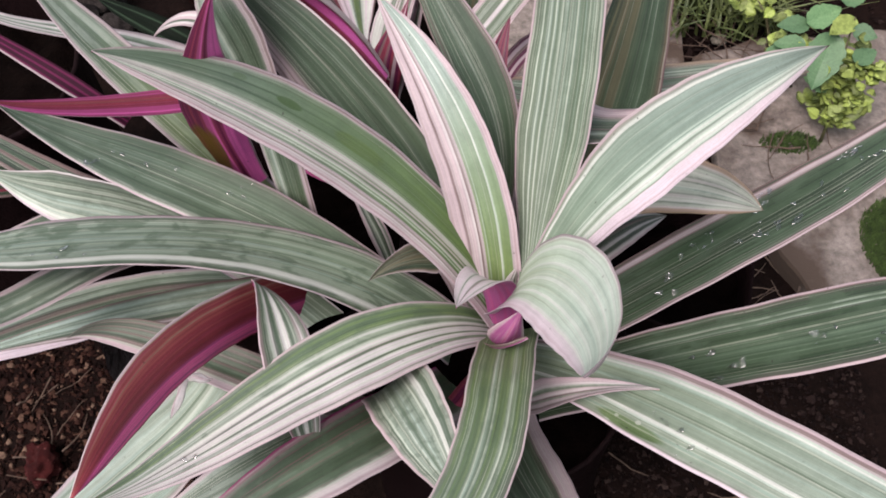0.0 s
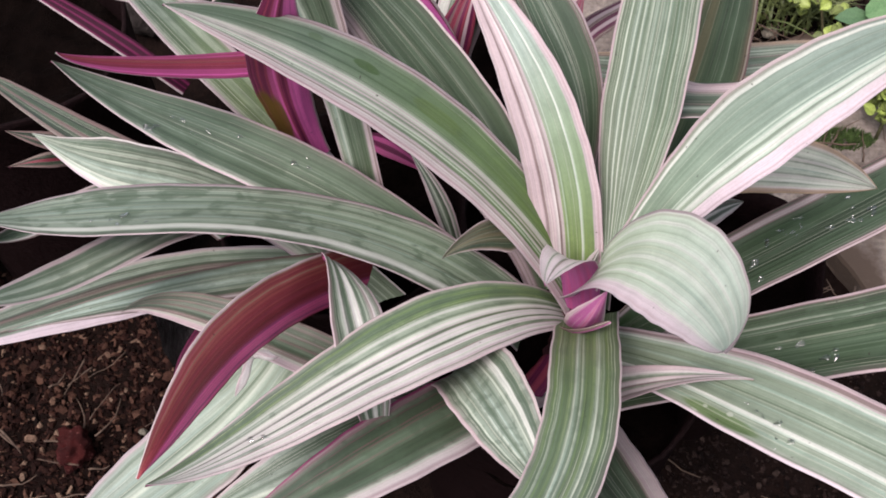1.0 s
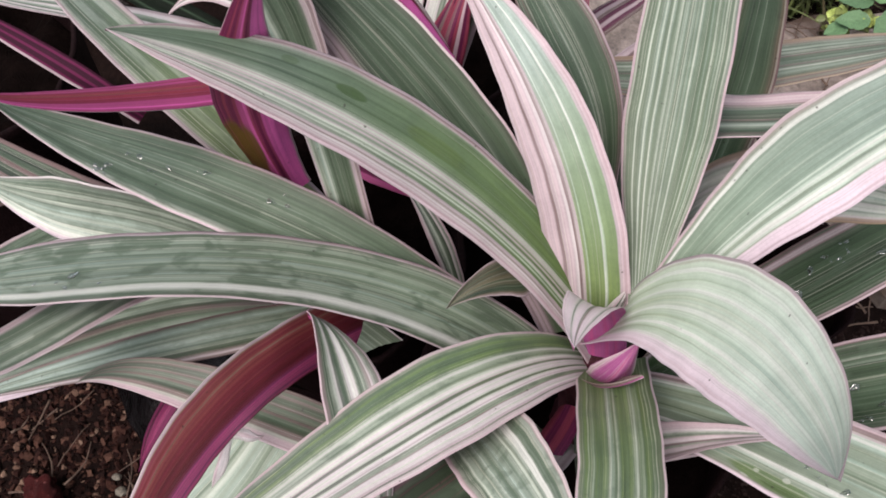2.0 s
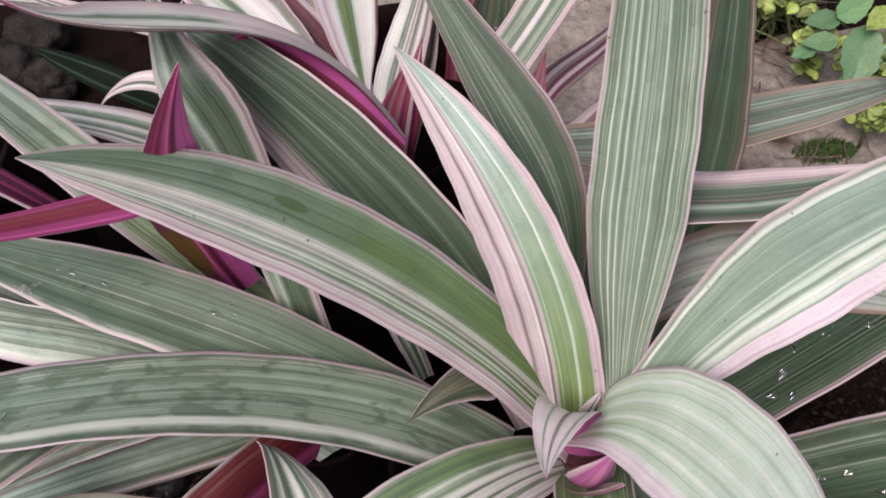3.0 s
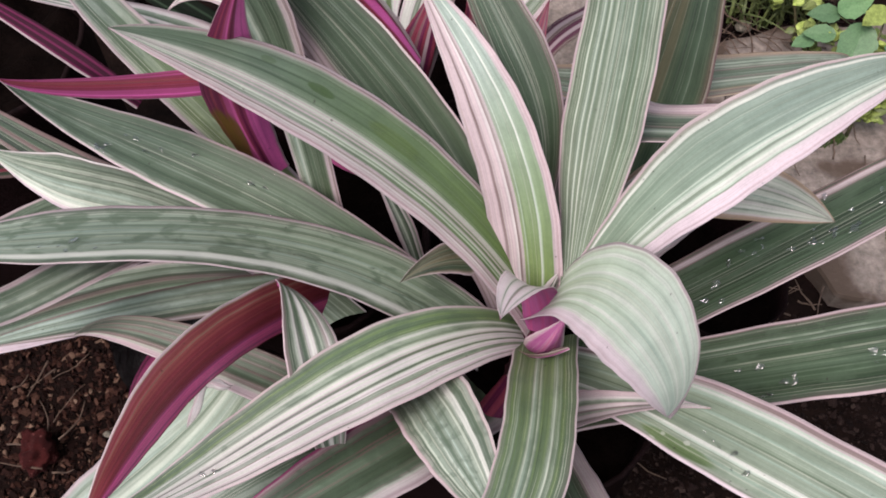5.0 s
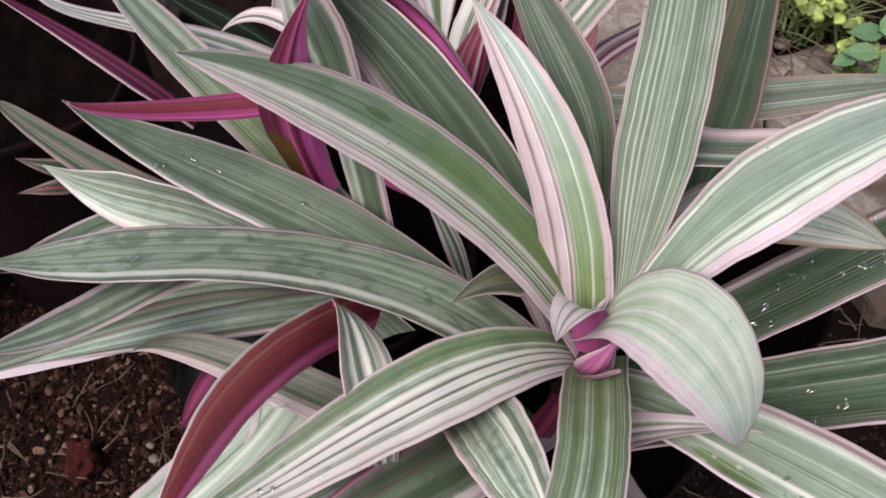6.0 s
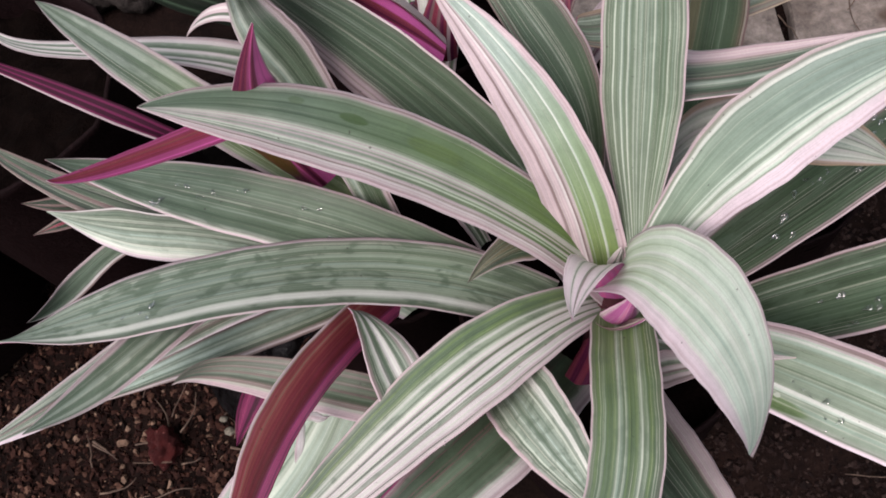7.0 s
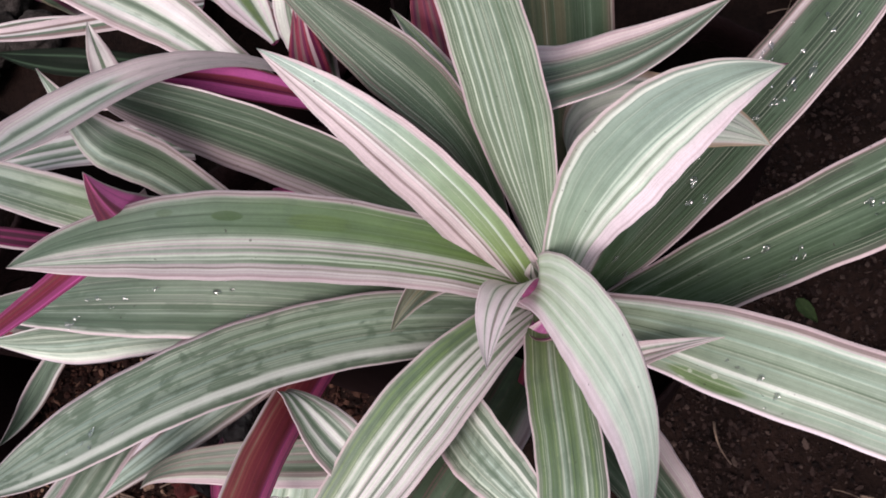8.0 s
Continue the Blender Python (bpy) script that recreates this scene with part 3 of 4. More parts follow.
leaf(near_left, (-0.093, 0.326, 0.338), (-0.167, 0.368, 0.412), (-0.238, 0.424, 0.444), (-0.250, 0.428, 0.470),
     (0.446, 0.895, -0.014), (0.486, 0.872, 0.057), 0.0151, 0.75, 0.40, 1.85, "egssggssggse", "kvkv", warm=0.8, young=(0.19, 0.25, 0.07))
leaf(near_left, (-0.080, 0.296, 0.367), (-0.119, 0.403, 0.512), (-0.109, 0.322, 0.486), (-0.132, 0.402, 0.518),
     (0.945, 0.227, 0.234), (0.946, 0.244, 0.212), 0.0142, 0.67, 0.53, 1.96, "pmpegdddddgggdgscjsgce", "kvkv")
leaf(near_left, (-0.088, 0.303, 0.300), (-0.158, 0.286, 0.475), (-0.198, 0.249, 0.379), (-0.256, 0.195, 0.446),
     (-0.167, 0.900, -0.403), (-0.101, 0.944, -0.313), 0.0168, 0.75, 0.62, 2.07, "eggsggsge", "kvkv", patch=0.4)
leaf(near_left, (-0.088, 0.303, 0.300), (-0.227, 0.342, 0.256), (-0.259, 0.250, 0.331), (-0.364, 0.221, 0.325),
     (-0.164, 0.986, 0.014), (-0.169, 0.985, 0.018), 0.0202, 0.75, 0.46, 1.67, "esdsxmdgsmdsqqqq", "kvkv")
leaf(near_left, (-0.126, 0.214, 0.357), (-0.156, 0.165, 0.338), (-0.210, 0.136, 0.335), (-0.249, 0.098, 0.327),
     (-0.694, 0.720, -0.033), (-0.694, 0.719, -0.024), 0.0267, 0.75, 0.37, 1.81, "etgststgsctstsgststse", "kvkv", fine=0.2, patch=0.05, blend=0.4)
leaf(near_left, (-0.100, 0.311, 0.342), (-0.213, 0.305, 0.372), (-0.327, 0.391, 0.391), (-0.359, 0.432, 0.334),
     (0.405, 0.914, 0.007), (0.403, 0.915, 0.002), 0.0124, 0.75, 0.29, 1.54, "mdxdmdxm", "kvkv")
leaf(near_left, (-0.173, 0.306, 0.337), (-0.274, 0.396, 0.321), (-0.302, 0.335, 0.284), (-0.319, 0.293, 0.344),
     (-0.017, 0.982, -0.187), (-0.033, 0.984, -0.174), 0.0105, 0.72, 0.59, 1.86, "pdgdgdddgdwm", "kvkv")
leaf(near_left, (-0.041, 0.195, 0.350), (-0.093, 0.187, 0.398), (-0.181, 0.246, 0.390), (-0.211, 0.229, 0.378),
     (0.169, 0.986, 0.013), (0.146, 0.981, 0.129), 0.0130, 0.75, 0.36, 2.03, "mgmddmgdmgddmmcppp", "kvkv", fine=0.14)
back = thing("boat_lily_plant", (-0.06, 0.52, 0.25), "boat lily with pale pink and white striped leaves", "plant", "boat lilies")
leaf(back, (-0.0342, 0.3995, 0.4058), (-0.0822, 0.4174, 0.5252), (-0.1465, 0.3376, 0.5181), (-0.1692, 0.3446, 0.5761),
     (-0.1053, 0.9327, -0.3448), (-0.6407, 0.6434, -0.4189), 0.0196, 0.21, 0.67, 0.80, "ppewsgcwwgjseeppp", "pprVVrRVVrpp", fold=0.2, spots=((0.5, 0.18, 0.95, 0.24, (0.55, 0.44, 0.45), 0.85), (0.5, 0.97, 0.95, 0.13, (0.40, 0.13, 0.25), 0.85)), label="arching leaf folded along its keel, pale pink above")
leaf(back, (-0.066, 0.421, 0.388), (-0.086, 0.433, 0.456), (-0.124, 0.541, 0.357), (-0.200, 0.536, 0.485),
     (0.561, 0.812, 0.159), (0.550, 0.806, 0.219), 0.0199, 0.40, 0.61, 1.77, "pmgmswwewwwwwwcgdgcsjwwegsmpp", "kvkv")
leaf(back, (-0.0427, 0.4291, 0.3746), (-0.0438, 0.4486, 0.3874), (-0.0178, 0.4606, 0.4299), (-0.0109, 0.4893, 0.4768),
     (0.8521, -0.5003, 0.1535), (0.9142, -0.3978, 0.0772), 0.0125, 0.48, 0.37, 1.81, "peegmpwegxwmwgsgwiiiiiq", "vvrk", blend=0.2)
leaf(back, (0.027, 0.492, 0.353), (0.087, 0.545, 0.400), (0.112, 0.610, 0.400), (0.139, 0.662, 0.439),
     (0.891, -0.452, 0.044), (0.858, -0.502, 0.109), 0.0172, 0.87, 0.38, 1.70, "pgsgwgsgp", "kvkv")
leaf(back, (-0.136, 0.429, 0.349), (-0.183, 0.425, 0.441), (-0.308, 0.439, 0.391), (-0.321, 0.473, 0.413),
     (0.491, 0.758, -0.429), (0.380, 0.856, -0.351), 0.0148, 0.75, 0.18, 1.56, "ewsgwsgwgwe", "kvkv")
leaf(back, (0.043, 0.472, 0.314), (0.065, 0.526, 0.331), (0.108, 0.526, 0.303), (0.135, 0.583, 0.331),
     (0.769, -0.639, 0.024), (0.769, -0.639, 0.022), 0.0108, 0.75, 0.35, 1.69, "mkpkmpk", "kvkv")
leaf(back, (-0.104, 0.527, 0.341), (-0.141, 0.540, 0.340), (-0.257, 0.548, 0.374), (-0.270, 0.572, 0.367),
     (0.263, 0.961, -0.088), (0.262, 0.961, -0.089), 0.0091, 0.75, 0.31, 1.67, "ppmwgmp", "vkvk")
leaf(back, (0.019, 0.532, 0.352), (0.069, 0.602, 0.375), (0.029, 0.662, 0.384), (0.032, 0.723, 0.401),
     (0.995, -0.100, 0.004), (0.995, -0.101, 0.005), 0.0151, 0.72, 0.38, 1.70, "pddgdm", "kvkv")
leaf(back, (-0.178, 0.554, 0.334), (-0.272, 0.607, 0.352), (-0.358, 0.576, 0.320), (-0.416, 0.655, 0.361),
     (0.235, 0.913, -0.332), (0.248, 0.942, -0.225), 0.0039, 0.66, 0.42, 1.70, "pwgmgwp", "kvkv")
leaf(back, (-0.0358, 0.3825, 0.4199), (-0.0463, 0.3866, 0.4356), (-0.0979, 0.4061, 0.4923), (-0.1010, 0.3850, 0.4960),
     (-0.3730, -0.9277, 0.0165), (-0.6680, 0.1550, -0.7278), 0.0086, 0.75, 0.40, 1.60, "pwp", "rVVVVVVrkrrRVVVVVr", label="magenta underside of a folded leaf")
back_right = thing("boat_lily_plant", (0.18, 0.40, 0.235), "boat lily with dull green striped leaves beside the concrete", "plant", "boat lilies")
leaf(back_right, (0.043, 0.404, 0.390), (0.065, 0.395, 0.375), (0.279, 0.434, 0.395), (0.267, 0.483, 0.321),
     (0.449, -0.893, 0.014), (0.406, -0.914, 0.001), 0.0183, 0.73, 0.33, 1.61, "bmsmbggsgcgmgsggmgsgcgsmbb", "kvkv")
leaf(back_right, (0.075, 0.288, 0.346), (0.069, 0.358, 0.386), (0.145, 0.284, 0.449), (0.150, 0.244, 0.484),
     (-0.342, -0.936, -0.079), (-0.176, -0.961, -0.212), 0.0206, 0.75, 0.45, 1.88, "bbwcsicwscjicswscicswbb", "bsbs", label="pale leaf with a dry tan tip")

# ---- smaller leaves between the plants: an upturned underside, a torn curl, a sliver, loose tips ----
leaf(near_left, (-0.1190, 0.3400, 0.3720), (-0.1295, 0.3439, 0.4103), (-0.1378, 0.3315, 0.4659), (-0.1054, 0.3249, 0.5480),
     (-0.9324, -0.3008, -0.2005), (-0.9324, -0.3008, -0.2005), 0.0165, 0.62, 0.62, 1.05, "pgwgp", "kkkrkkrvvVrkkrVVVVVVVVVp", fold=0.25, under_spots=((0.15, 0.30, 0.22, 0.16, (0.10, 0.065, 0.010), 0.9),), label="upright leaf turned to show its magenta underside")
leaf(near_left, (-0.157, 0.232, 0.372), (-0.170, 0.226, 0.366), (-0.180, 0.206, 0.358), (-0.186, 0.198, 0.345),
     (0.4, -0.6, 0.2), (0.7, -0.4, 0.2), 0.0095, 1.0, 0.30, 1.5, "pgwgp", "kukkkuk", fold=0.15)
leaf(near_left, (-0.1326, 0.1931, 0.4050), (-0.1321, 0.1824, 0.4120), (-0.1339, 0.1760, 0.4100), (-0.1361, 0.1718, 0.4050),
     (0.8, 0.2, 0.5), (0.8, 0.1, 0.5), 0.0030, 0.7, 0.40, 1.5, "iwi", "wpw", fold=0.6, fine=0.1, label="torn curled white leaf edge")
leaf(near_left, (-0.1302, 0.1935, 0.4050), (-0.1249, 0.1929, 0.4120), (-0.1206, 0.1886, 0.4100), (-0.1172, 0.1921, 0.4080),
     (0.1, 0.9, 0.3), (0.2, 0.9, 0.3), 0.0026, 0.7, 0.40, 1.5, "iwi", "wpw", fold=0.6, fine=0.1, label="torn curled white leaf edge")
leaf(back, (-0.1575, 0.4627, 0.3950), (-0.1533, 0.4700, 0.4066), (-0.1492, 0.4770, 0.4209), (-0.1452, 0.4840, 0.4292),
     (0.90, 0.30, 0.0), (0.90, 0.30, 0.0), 0.0085, 0.9, 0.25, 1.4, "ewwgwwe", "kvkv")
leaf(main, (-0.0665, 0.1865, 0.3500), (-0.0889, 0.1596, 0.3750), (-0.1239, 0.1432, 0.3700), (-0.1698, 0.1311, 0.3300),
     (-0.50, 0.80, 0.10), (-0.50, 0.80, 0.10), 0.0150, 0.9, 0.35, 1.6, "esggsgscge", "kvkv")
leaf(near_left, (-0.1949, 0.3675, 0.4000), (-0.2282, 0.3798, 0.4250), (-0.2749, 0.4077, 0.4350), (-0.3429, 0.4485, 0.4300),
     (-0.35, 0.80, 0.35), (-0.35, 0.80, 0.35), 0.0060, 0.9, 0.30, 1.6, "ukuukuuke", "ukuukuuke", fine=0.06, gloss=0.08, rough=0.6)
leaf(back, (-0.128, 0.430, 0.385), (-0.150, 0.446, 0.425), (-0.185, 0.458, 0.405), (-0.2010, 0.4548, 0.3800),
     (0.30, 0.90, 0.20), (0.20, 0.90, 0.35), 0.0065, 0.9, 0.30, 1.6, "pwpdwp", "kvkv")
leaf(back, (-0.0370, 0.4133, 0.3700), (-0.0356, 0.4114, 0.4000), (-0.0288, 0.4237, 0.4200), (-0.0217, 0.4441, 0.4300),
     (-0.95, 0.20, 0.0), (-0.95, 0.20, 0.0), 0.0075, 0.9, 0.35, 1.4, "rmkrpkr", "rmkrpkr", fold=0.3)
leaf(back, (-0.0500, 0.4059, 0.3700), (-0.0441, 0.4161, 0.3950), (-0.0342, 0.4285, 0.4100), (-0.0297, 0.4410, 0.4200),
     (-0.90, 0.40, 0.0), (-0.90, 0.40, 0.0), 0.0085, 0.9, 0.35, 1.4, "rkmrkpr", "rkmrkpr", fold=0.3)
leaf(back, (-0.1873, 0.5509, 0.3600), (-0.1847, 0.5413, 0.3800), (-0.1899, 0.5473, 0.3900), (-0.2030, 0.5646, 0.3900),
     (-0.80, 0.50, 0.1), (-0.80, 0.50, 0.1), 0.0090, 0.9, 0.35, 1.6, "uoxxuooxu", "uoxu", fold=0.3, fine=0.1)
leaf(back, (-0.0529, 0.4438, 0.3915), (-0.0569, 0.4589, 0.3802), (-0.0622, 0.5025, 0.4628), (-0.0756, 0.5344, 0.5130),
     (0.9191, 0.2869, -0.2702), (0.9765, 0.1965, -0.0887), 0.0180, 0.16, 0.55, 1.80, "mqiiiqiicgyyyghiqqeqqp", "kvkv", fine=0.12, blend=0.2)
leaf(main, (0.0236, 0.2324, 0.3300), (0.0140, 0.2148, 0.3350), (0.0000, 0.1965, 0.3350), (-0.0206, 0.1812, 0.3200),
     (0.9, 0.2, 0.1), (0.9, 0.2, 0.1), 0.0080, 0.9, 0.35, 1.4, "krkmrk", "krkr", fold=0.3)
leaf(main, (0.0500, 0.2030, 0.3520), (0.0683, 0.1985, 0.3795), (0.0896, 0.1933, 0.3996), (0.1109, 0.1880, 0.4037),
     (0.10, -0.95, 0.25), (0.25, -0.90, 0.30), 0.0105, 0.9, 0.12, 0.85, "pemwpsmwpgswepp", "bwnb", fold=0.35, fine=0.2)
leaf(near_left, (-0.0943, 0.2813, 0.3450), (-0.1398, 0.2563, 0.3750), (-0.2103, 0.2435, 0.3700), (-0.2858, 0.2328, 0.3450),
     (0.20, 0.95, 0.10), (0.20, 0.95, 0.10), 0.0105, 0.9, 0.40, 1.8, "mgttgsgtttgsddmwm", "kvkv", fine=0.12)
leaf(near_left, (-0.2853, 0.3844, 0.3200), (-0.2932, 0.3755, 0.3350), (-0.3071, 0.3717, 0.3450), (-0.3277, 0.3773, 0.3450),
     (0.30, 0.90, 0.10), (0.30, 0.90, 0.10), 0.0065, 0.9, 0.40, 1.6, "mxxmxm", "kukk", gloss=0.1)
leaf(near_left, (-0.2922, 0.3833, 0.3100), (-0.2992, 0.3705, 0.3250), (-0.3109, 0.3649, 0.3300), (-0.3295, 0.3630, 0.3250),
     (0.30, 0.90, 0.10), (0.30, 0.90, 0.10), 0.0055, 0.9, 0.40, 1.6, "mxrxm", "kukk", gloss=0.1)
leaf(main, (0.0010, 0.2760, 0.3900), (-0.0120, 0.2740, 0.3990), (-0.0290, 0.2620, 0.4080), (-0.0409, 0.2506, 0.4052),
     (0.0999, 0.9488, 0.2996), (0.0999, 0.9488, 0.2996), 0.0110, 0.77, 0.22, 1.12, "eoxodoxoodoxdxoe", "mnsm", fold=0.35, fine=0.08, label="short pointed olive leaf")

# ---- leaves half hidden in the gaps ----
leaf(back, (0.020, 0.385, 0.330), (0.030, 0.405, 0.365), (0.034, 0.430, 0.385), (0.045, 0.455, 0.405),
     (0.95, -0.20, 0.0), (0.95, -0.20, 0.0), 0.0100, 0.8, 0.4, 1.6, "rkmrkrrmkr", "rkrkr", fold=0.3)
leaf(main, (0.046, 0.330, 0.330), (0.036, 0.375, 0.370), (0.029, 0.400, 0.390), (0.018, 0.430, 0.395),
     (0.75, 0.55, 0.1), (0.75, 0.55, 0.1), 0.0085, 0.8, 0.4, 1.6, "pgyggygdggp", "kvkv")
leaf(back, (-0.045, 0.470, 0.330), (-0.075, 0.505, 0.370), (-0.100, 0.527, 0.390), (-0.125, 0.550, 0.405),
     (0.70, 0.65, 0.1), (0.70, 0.65, 0.1), 0.0095, 0.8, 0.4, 1.6, "pwrkrrmkrnwp", "rkrkr", fold=0.3)
# z bands: the shade over this leaf is put into its near-black colour
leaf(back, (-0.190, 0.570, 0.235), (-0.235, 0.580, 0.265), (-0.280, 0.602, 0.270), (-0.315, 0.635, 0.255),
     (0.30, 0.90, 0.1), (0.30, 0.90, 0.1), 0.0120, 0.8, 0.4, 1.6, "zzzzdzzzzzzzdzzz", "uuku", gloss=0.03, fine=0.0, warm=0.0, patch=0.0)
leaf(back, (0.022, 0.510, 0.320), (0.027, 0.530, 0.355), (0.032, 0.541, 0.380), (0.036, 0.550, 0.410),
     (0.97, -0.20, 0.0), (0.97, -0.20, 0.0), 0.0150, 0.8, 0.4, 1.6, "mdodxddodxdm", "kvkv", gloss=0.15)
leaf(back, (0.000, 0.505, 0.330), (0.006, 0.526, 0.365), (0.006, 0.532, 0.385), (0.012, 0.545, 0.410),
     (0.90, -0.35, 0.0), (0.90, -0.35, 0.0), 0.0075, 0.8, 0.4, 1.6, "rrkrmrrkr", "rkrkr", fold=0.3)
leaf(back, (-0.040, 0.425, 0.340), (-0.026, 0.449, 0.390), (-0.017, 0.462, 0.412), (-0.012, 0.468, 0.436),
     (0.90, -0.35, 0.0), (0.90, -0.35, 0.0), 0.0085, 0.8, 0.4, 1.6, "pegxmpwmrkpep", "rkrkr", fold=0.2)
leaf(near_left, (-0.032, 0.308, 0.318), (-0.039, 0.316, 0.350), (-0.047, 0.324, 0.371), (-0.062, 0.338, 0.383),
     (0.85, 0.50, 0.1), (0.85, 0.50, 0.1), 0.0060, 0.8, 0.4, 1.6, "pgwdgcsxwp", "kvkv")
leaf(near_left, (-0.095, 0.370, 0.355), (-0.082, 0.363, 0.362), (-0.066, 0.353, 0.362), (-0.050, 0.345, 0.350),
     (0.45, 0.85, 0.1), (0.45, 0.85, 0.1), 0.0070, 0.8, 0.4, 1.6, "emdmmdem", "kvkv")
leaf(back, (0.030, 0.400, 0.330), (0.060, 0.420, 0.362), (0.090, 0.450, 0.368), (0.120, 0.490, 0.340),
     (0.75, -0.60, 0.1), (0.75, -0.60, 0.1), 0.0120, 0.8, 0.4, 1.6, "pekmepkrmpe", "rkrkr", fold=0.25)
leaf(main, (0.066, 0.290, 0.320), (0.095, 0.315, 0.345), (0.125, 0.330, 0.350), (0.150, 0.345, 0.330),
     (0.45, -0.85, 0.1), (0.45, -0.85, 0.1), 0.0150, 0.8, 0.4, 1.6, "pwxdwxdmxdwxp", "kvkv")

# ---- the heart of the foremost plant: young rolled leaves ----
leaf(main, (0.0360, 0.2446, 0.3655), (0.0294, 0.2635, 0.4255), (0.0101, 0.2319, 0.4286), (0.0065, 0.2069, 0.4565),
     (-0.9599, 0.2796, -0.0200), (-0.8628, 0.5018, -0.0619), 0.0120, 0.85, 0.40, 1.40, "qqqqqqwgwqqqqgmqqqqwgqqq", "aaavaaaavaavaaa", fold=0.2, fine=0.1, blend=0.25, label="young folded leaf with a mauve underside")
leaf(main, (0.0330, 0.2330, 0.3600), (0.0322, 0.2230, 0.3800), (0.0350, 0.2210, 0.3950), (0.0420, 0.2300, 0.4140),
     (-0.90, 0.30, 0.0), (-0.90, -0.10, 0.0), 0.0100, 0.80, 0.45, 1.50, "aavaa", "paaaavaaavaap", fold=0.5, fine=0.3, label="mauve sheath round the heart")
leaf(main, (0.0380, 0.2500, 0.3700), (0.0375, 0.2520, 0.3850), (0.0385, 0.2540, 0.4000), (0.0392, 0.2547, 0.4115),
     (-0.90, 0.20, 0.0), (-0.80, -0.20, 0.0), 0.0050, 1.0, 0.5, 1.20, "wmgwmwgmw", "wpgwwmgwpw", fold=0.7, fine=0.3, blend=0.1, label="tightly rolled young leaf")
leaf(main, (0.0290, 0.2400, 0.3480), (0.0250, 0.2250, 0.3700), (0.0310, 0.2190, 0.3840), (0.0450, 0.2200, 0.3990),
     (-0.80, 0.30, 0.30), (-0.50, -0.60, 0.30), 0.0070, 0.9, 0.5, 1.40, "maamm", "mapavam", fold=0.5, fine=0.2)


# ---- the short stems under the rosettes ----
STALK = earth_skin("stalk", (0.030, 0.007, 0.012), (0.090, 0.030, 0.034), 90.0, 0.7, 0.001, gloss=0.15)


def stalk(plant, foot, head, r0, r1):
    """A short stem sheathed in old leaf bases, ringed and slightly uneven."""
    bm = bmesh.new()
    a, c, rings, n = Vector(foot) - plant.location, Vector(head) - plant.location, [], 16
    for i in range(13):
        s = i / 12
        r = (r0 + (r1 - r0) * s) * (1 + 0.10 * ((i % 3) - 1))
        p = a.lerp(c, s)
        rings.append([bm.verts.new(p + Vector((math.cos(6.2832 * q / n), math.sin(6.2832 * q / n), 0)) * r * (1 + 0.06 * math.sin(3 * q + i))) for q in range(n)])
    for u, v in zip(rings, rings[1:]):
        for q in range(n):
            bm.faces.new((u[q], u[(q + 1) % n], v[(q + 1) % n], v[q])).smooth = True
    bm.faces.new(rings[-1])
    return part("stem", bm, STALK, plant, "dark maroon stem sheathed in old leaf bases")


stalk(main, (0.036, 0.252, 0.25), (0.036, 0.242, 0.362), 0.015, 0.011)
stalk(near_left, (-0.10, 0.345, 0.245), (-0.085, 0.31, 0.345), 0.014, 0.009)
stalk(back, (-0.055, 0.50, 0.24), (-0.045, 0.425, 0.385), 0.014, 0.009)


# ---- small things on the ground ----
def tube(bm, pts, r0, r1, n=6):
    rings = []
    for i, p in enumerate(pts):
        q = pts[min(i + 1, len(pts) - 1)] - pts[max(i - 1, 0)]
        q.normalize()
        a = q.orthogonal().normalized()
        c = q.cross(a)
        r = r0 + (r1 - r0) * i / (len(pts) - 1)
        rings.append([bm.verts.new(p + (a * math.cos(6.2832 * k / n) + c * math.sin(6.2832 * k / n)) * r) for k in range(n)])
    for u, v in zip(rings, rings[1:]):
        for k in range(n):
            f = bm.faces.new((u[k], u[(k + 1) % n], v[(k + 1) % n], v[k]))
            f.smooth = True
    bm.faces.new(rings[0][::-1])
    bm.faces.new(rings[-1])


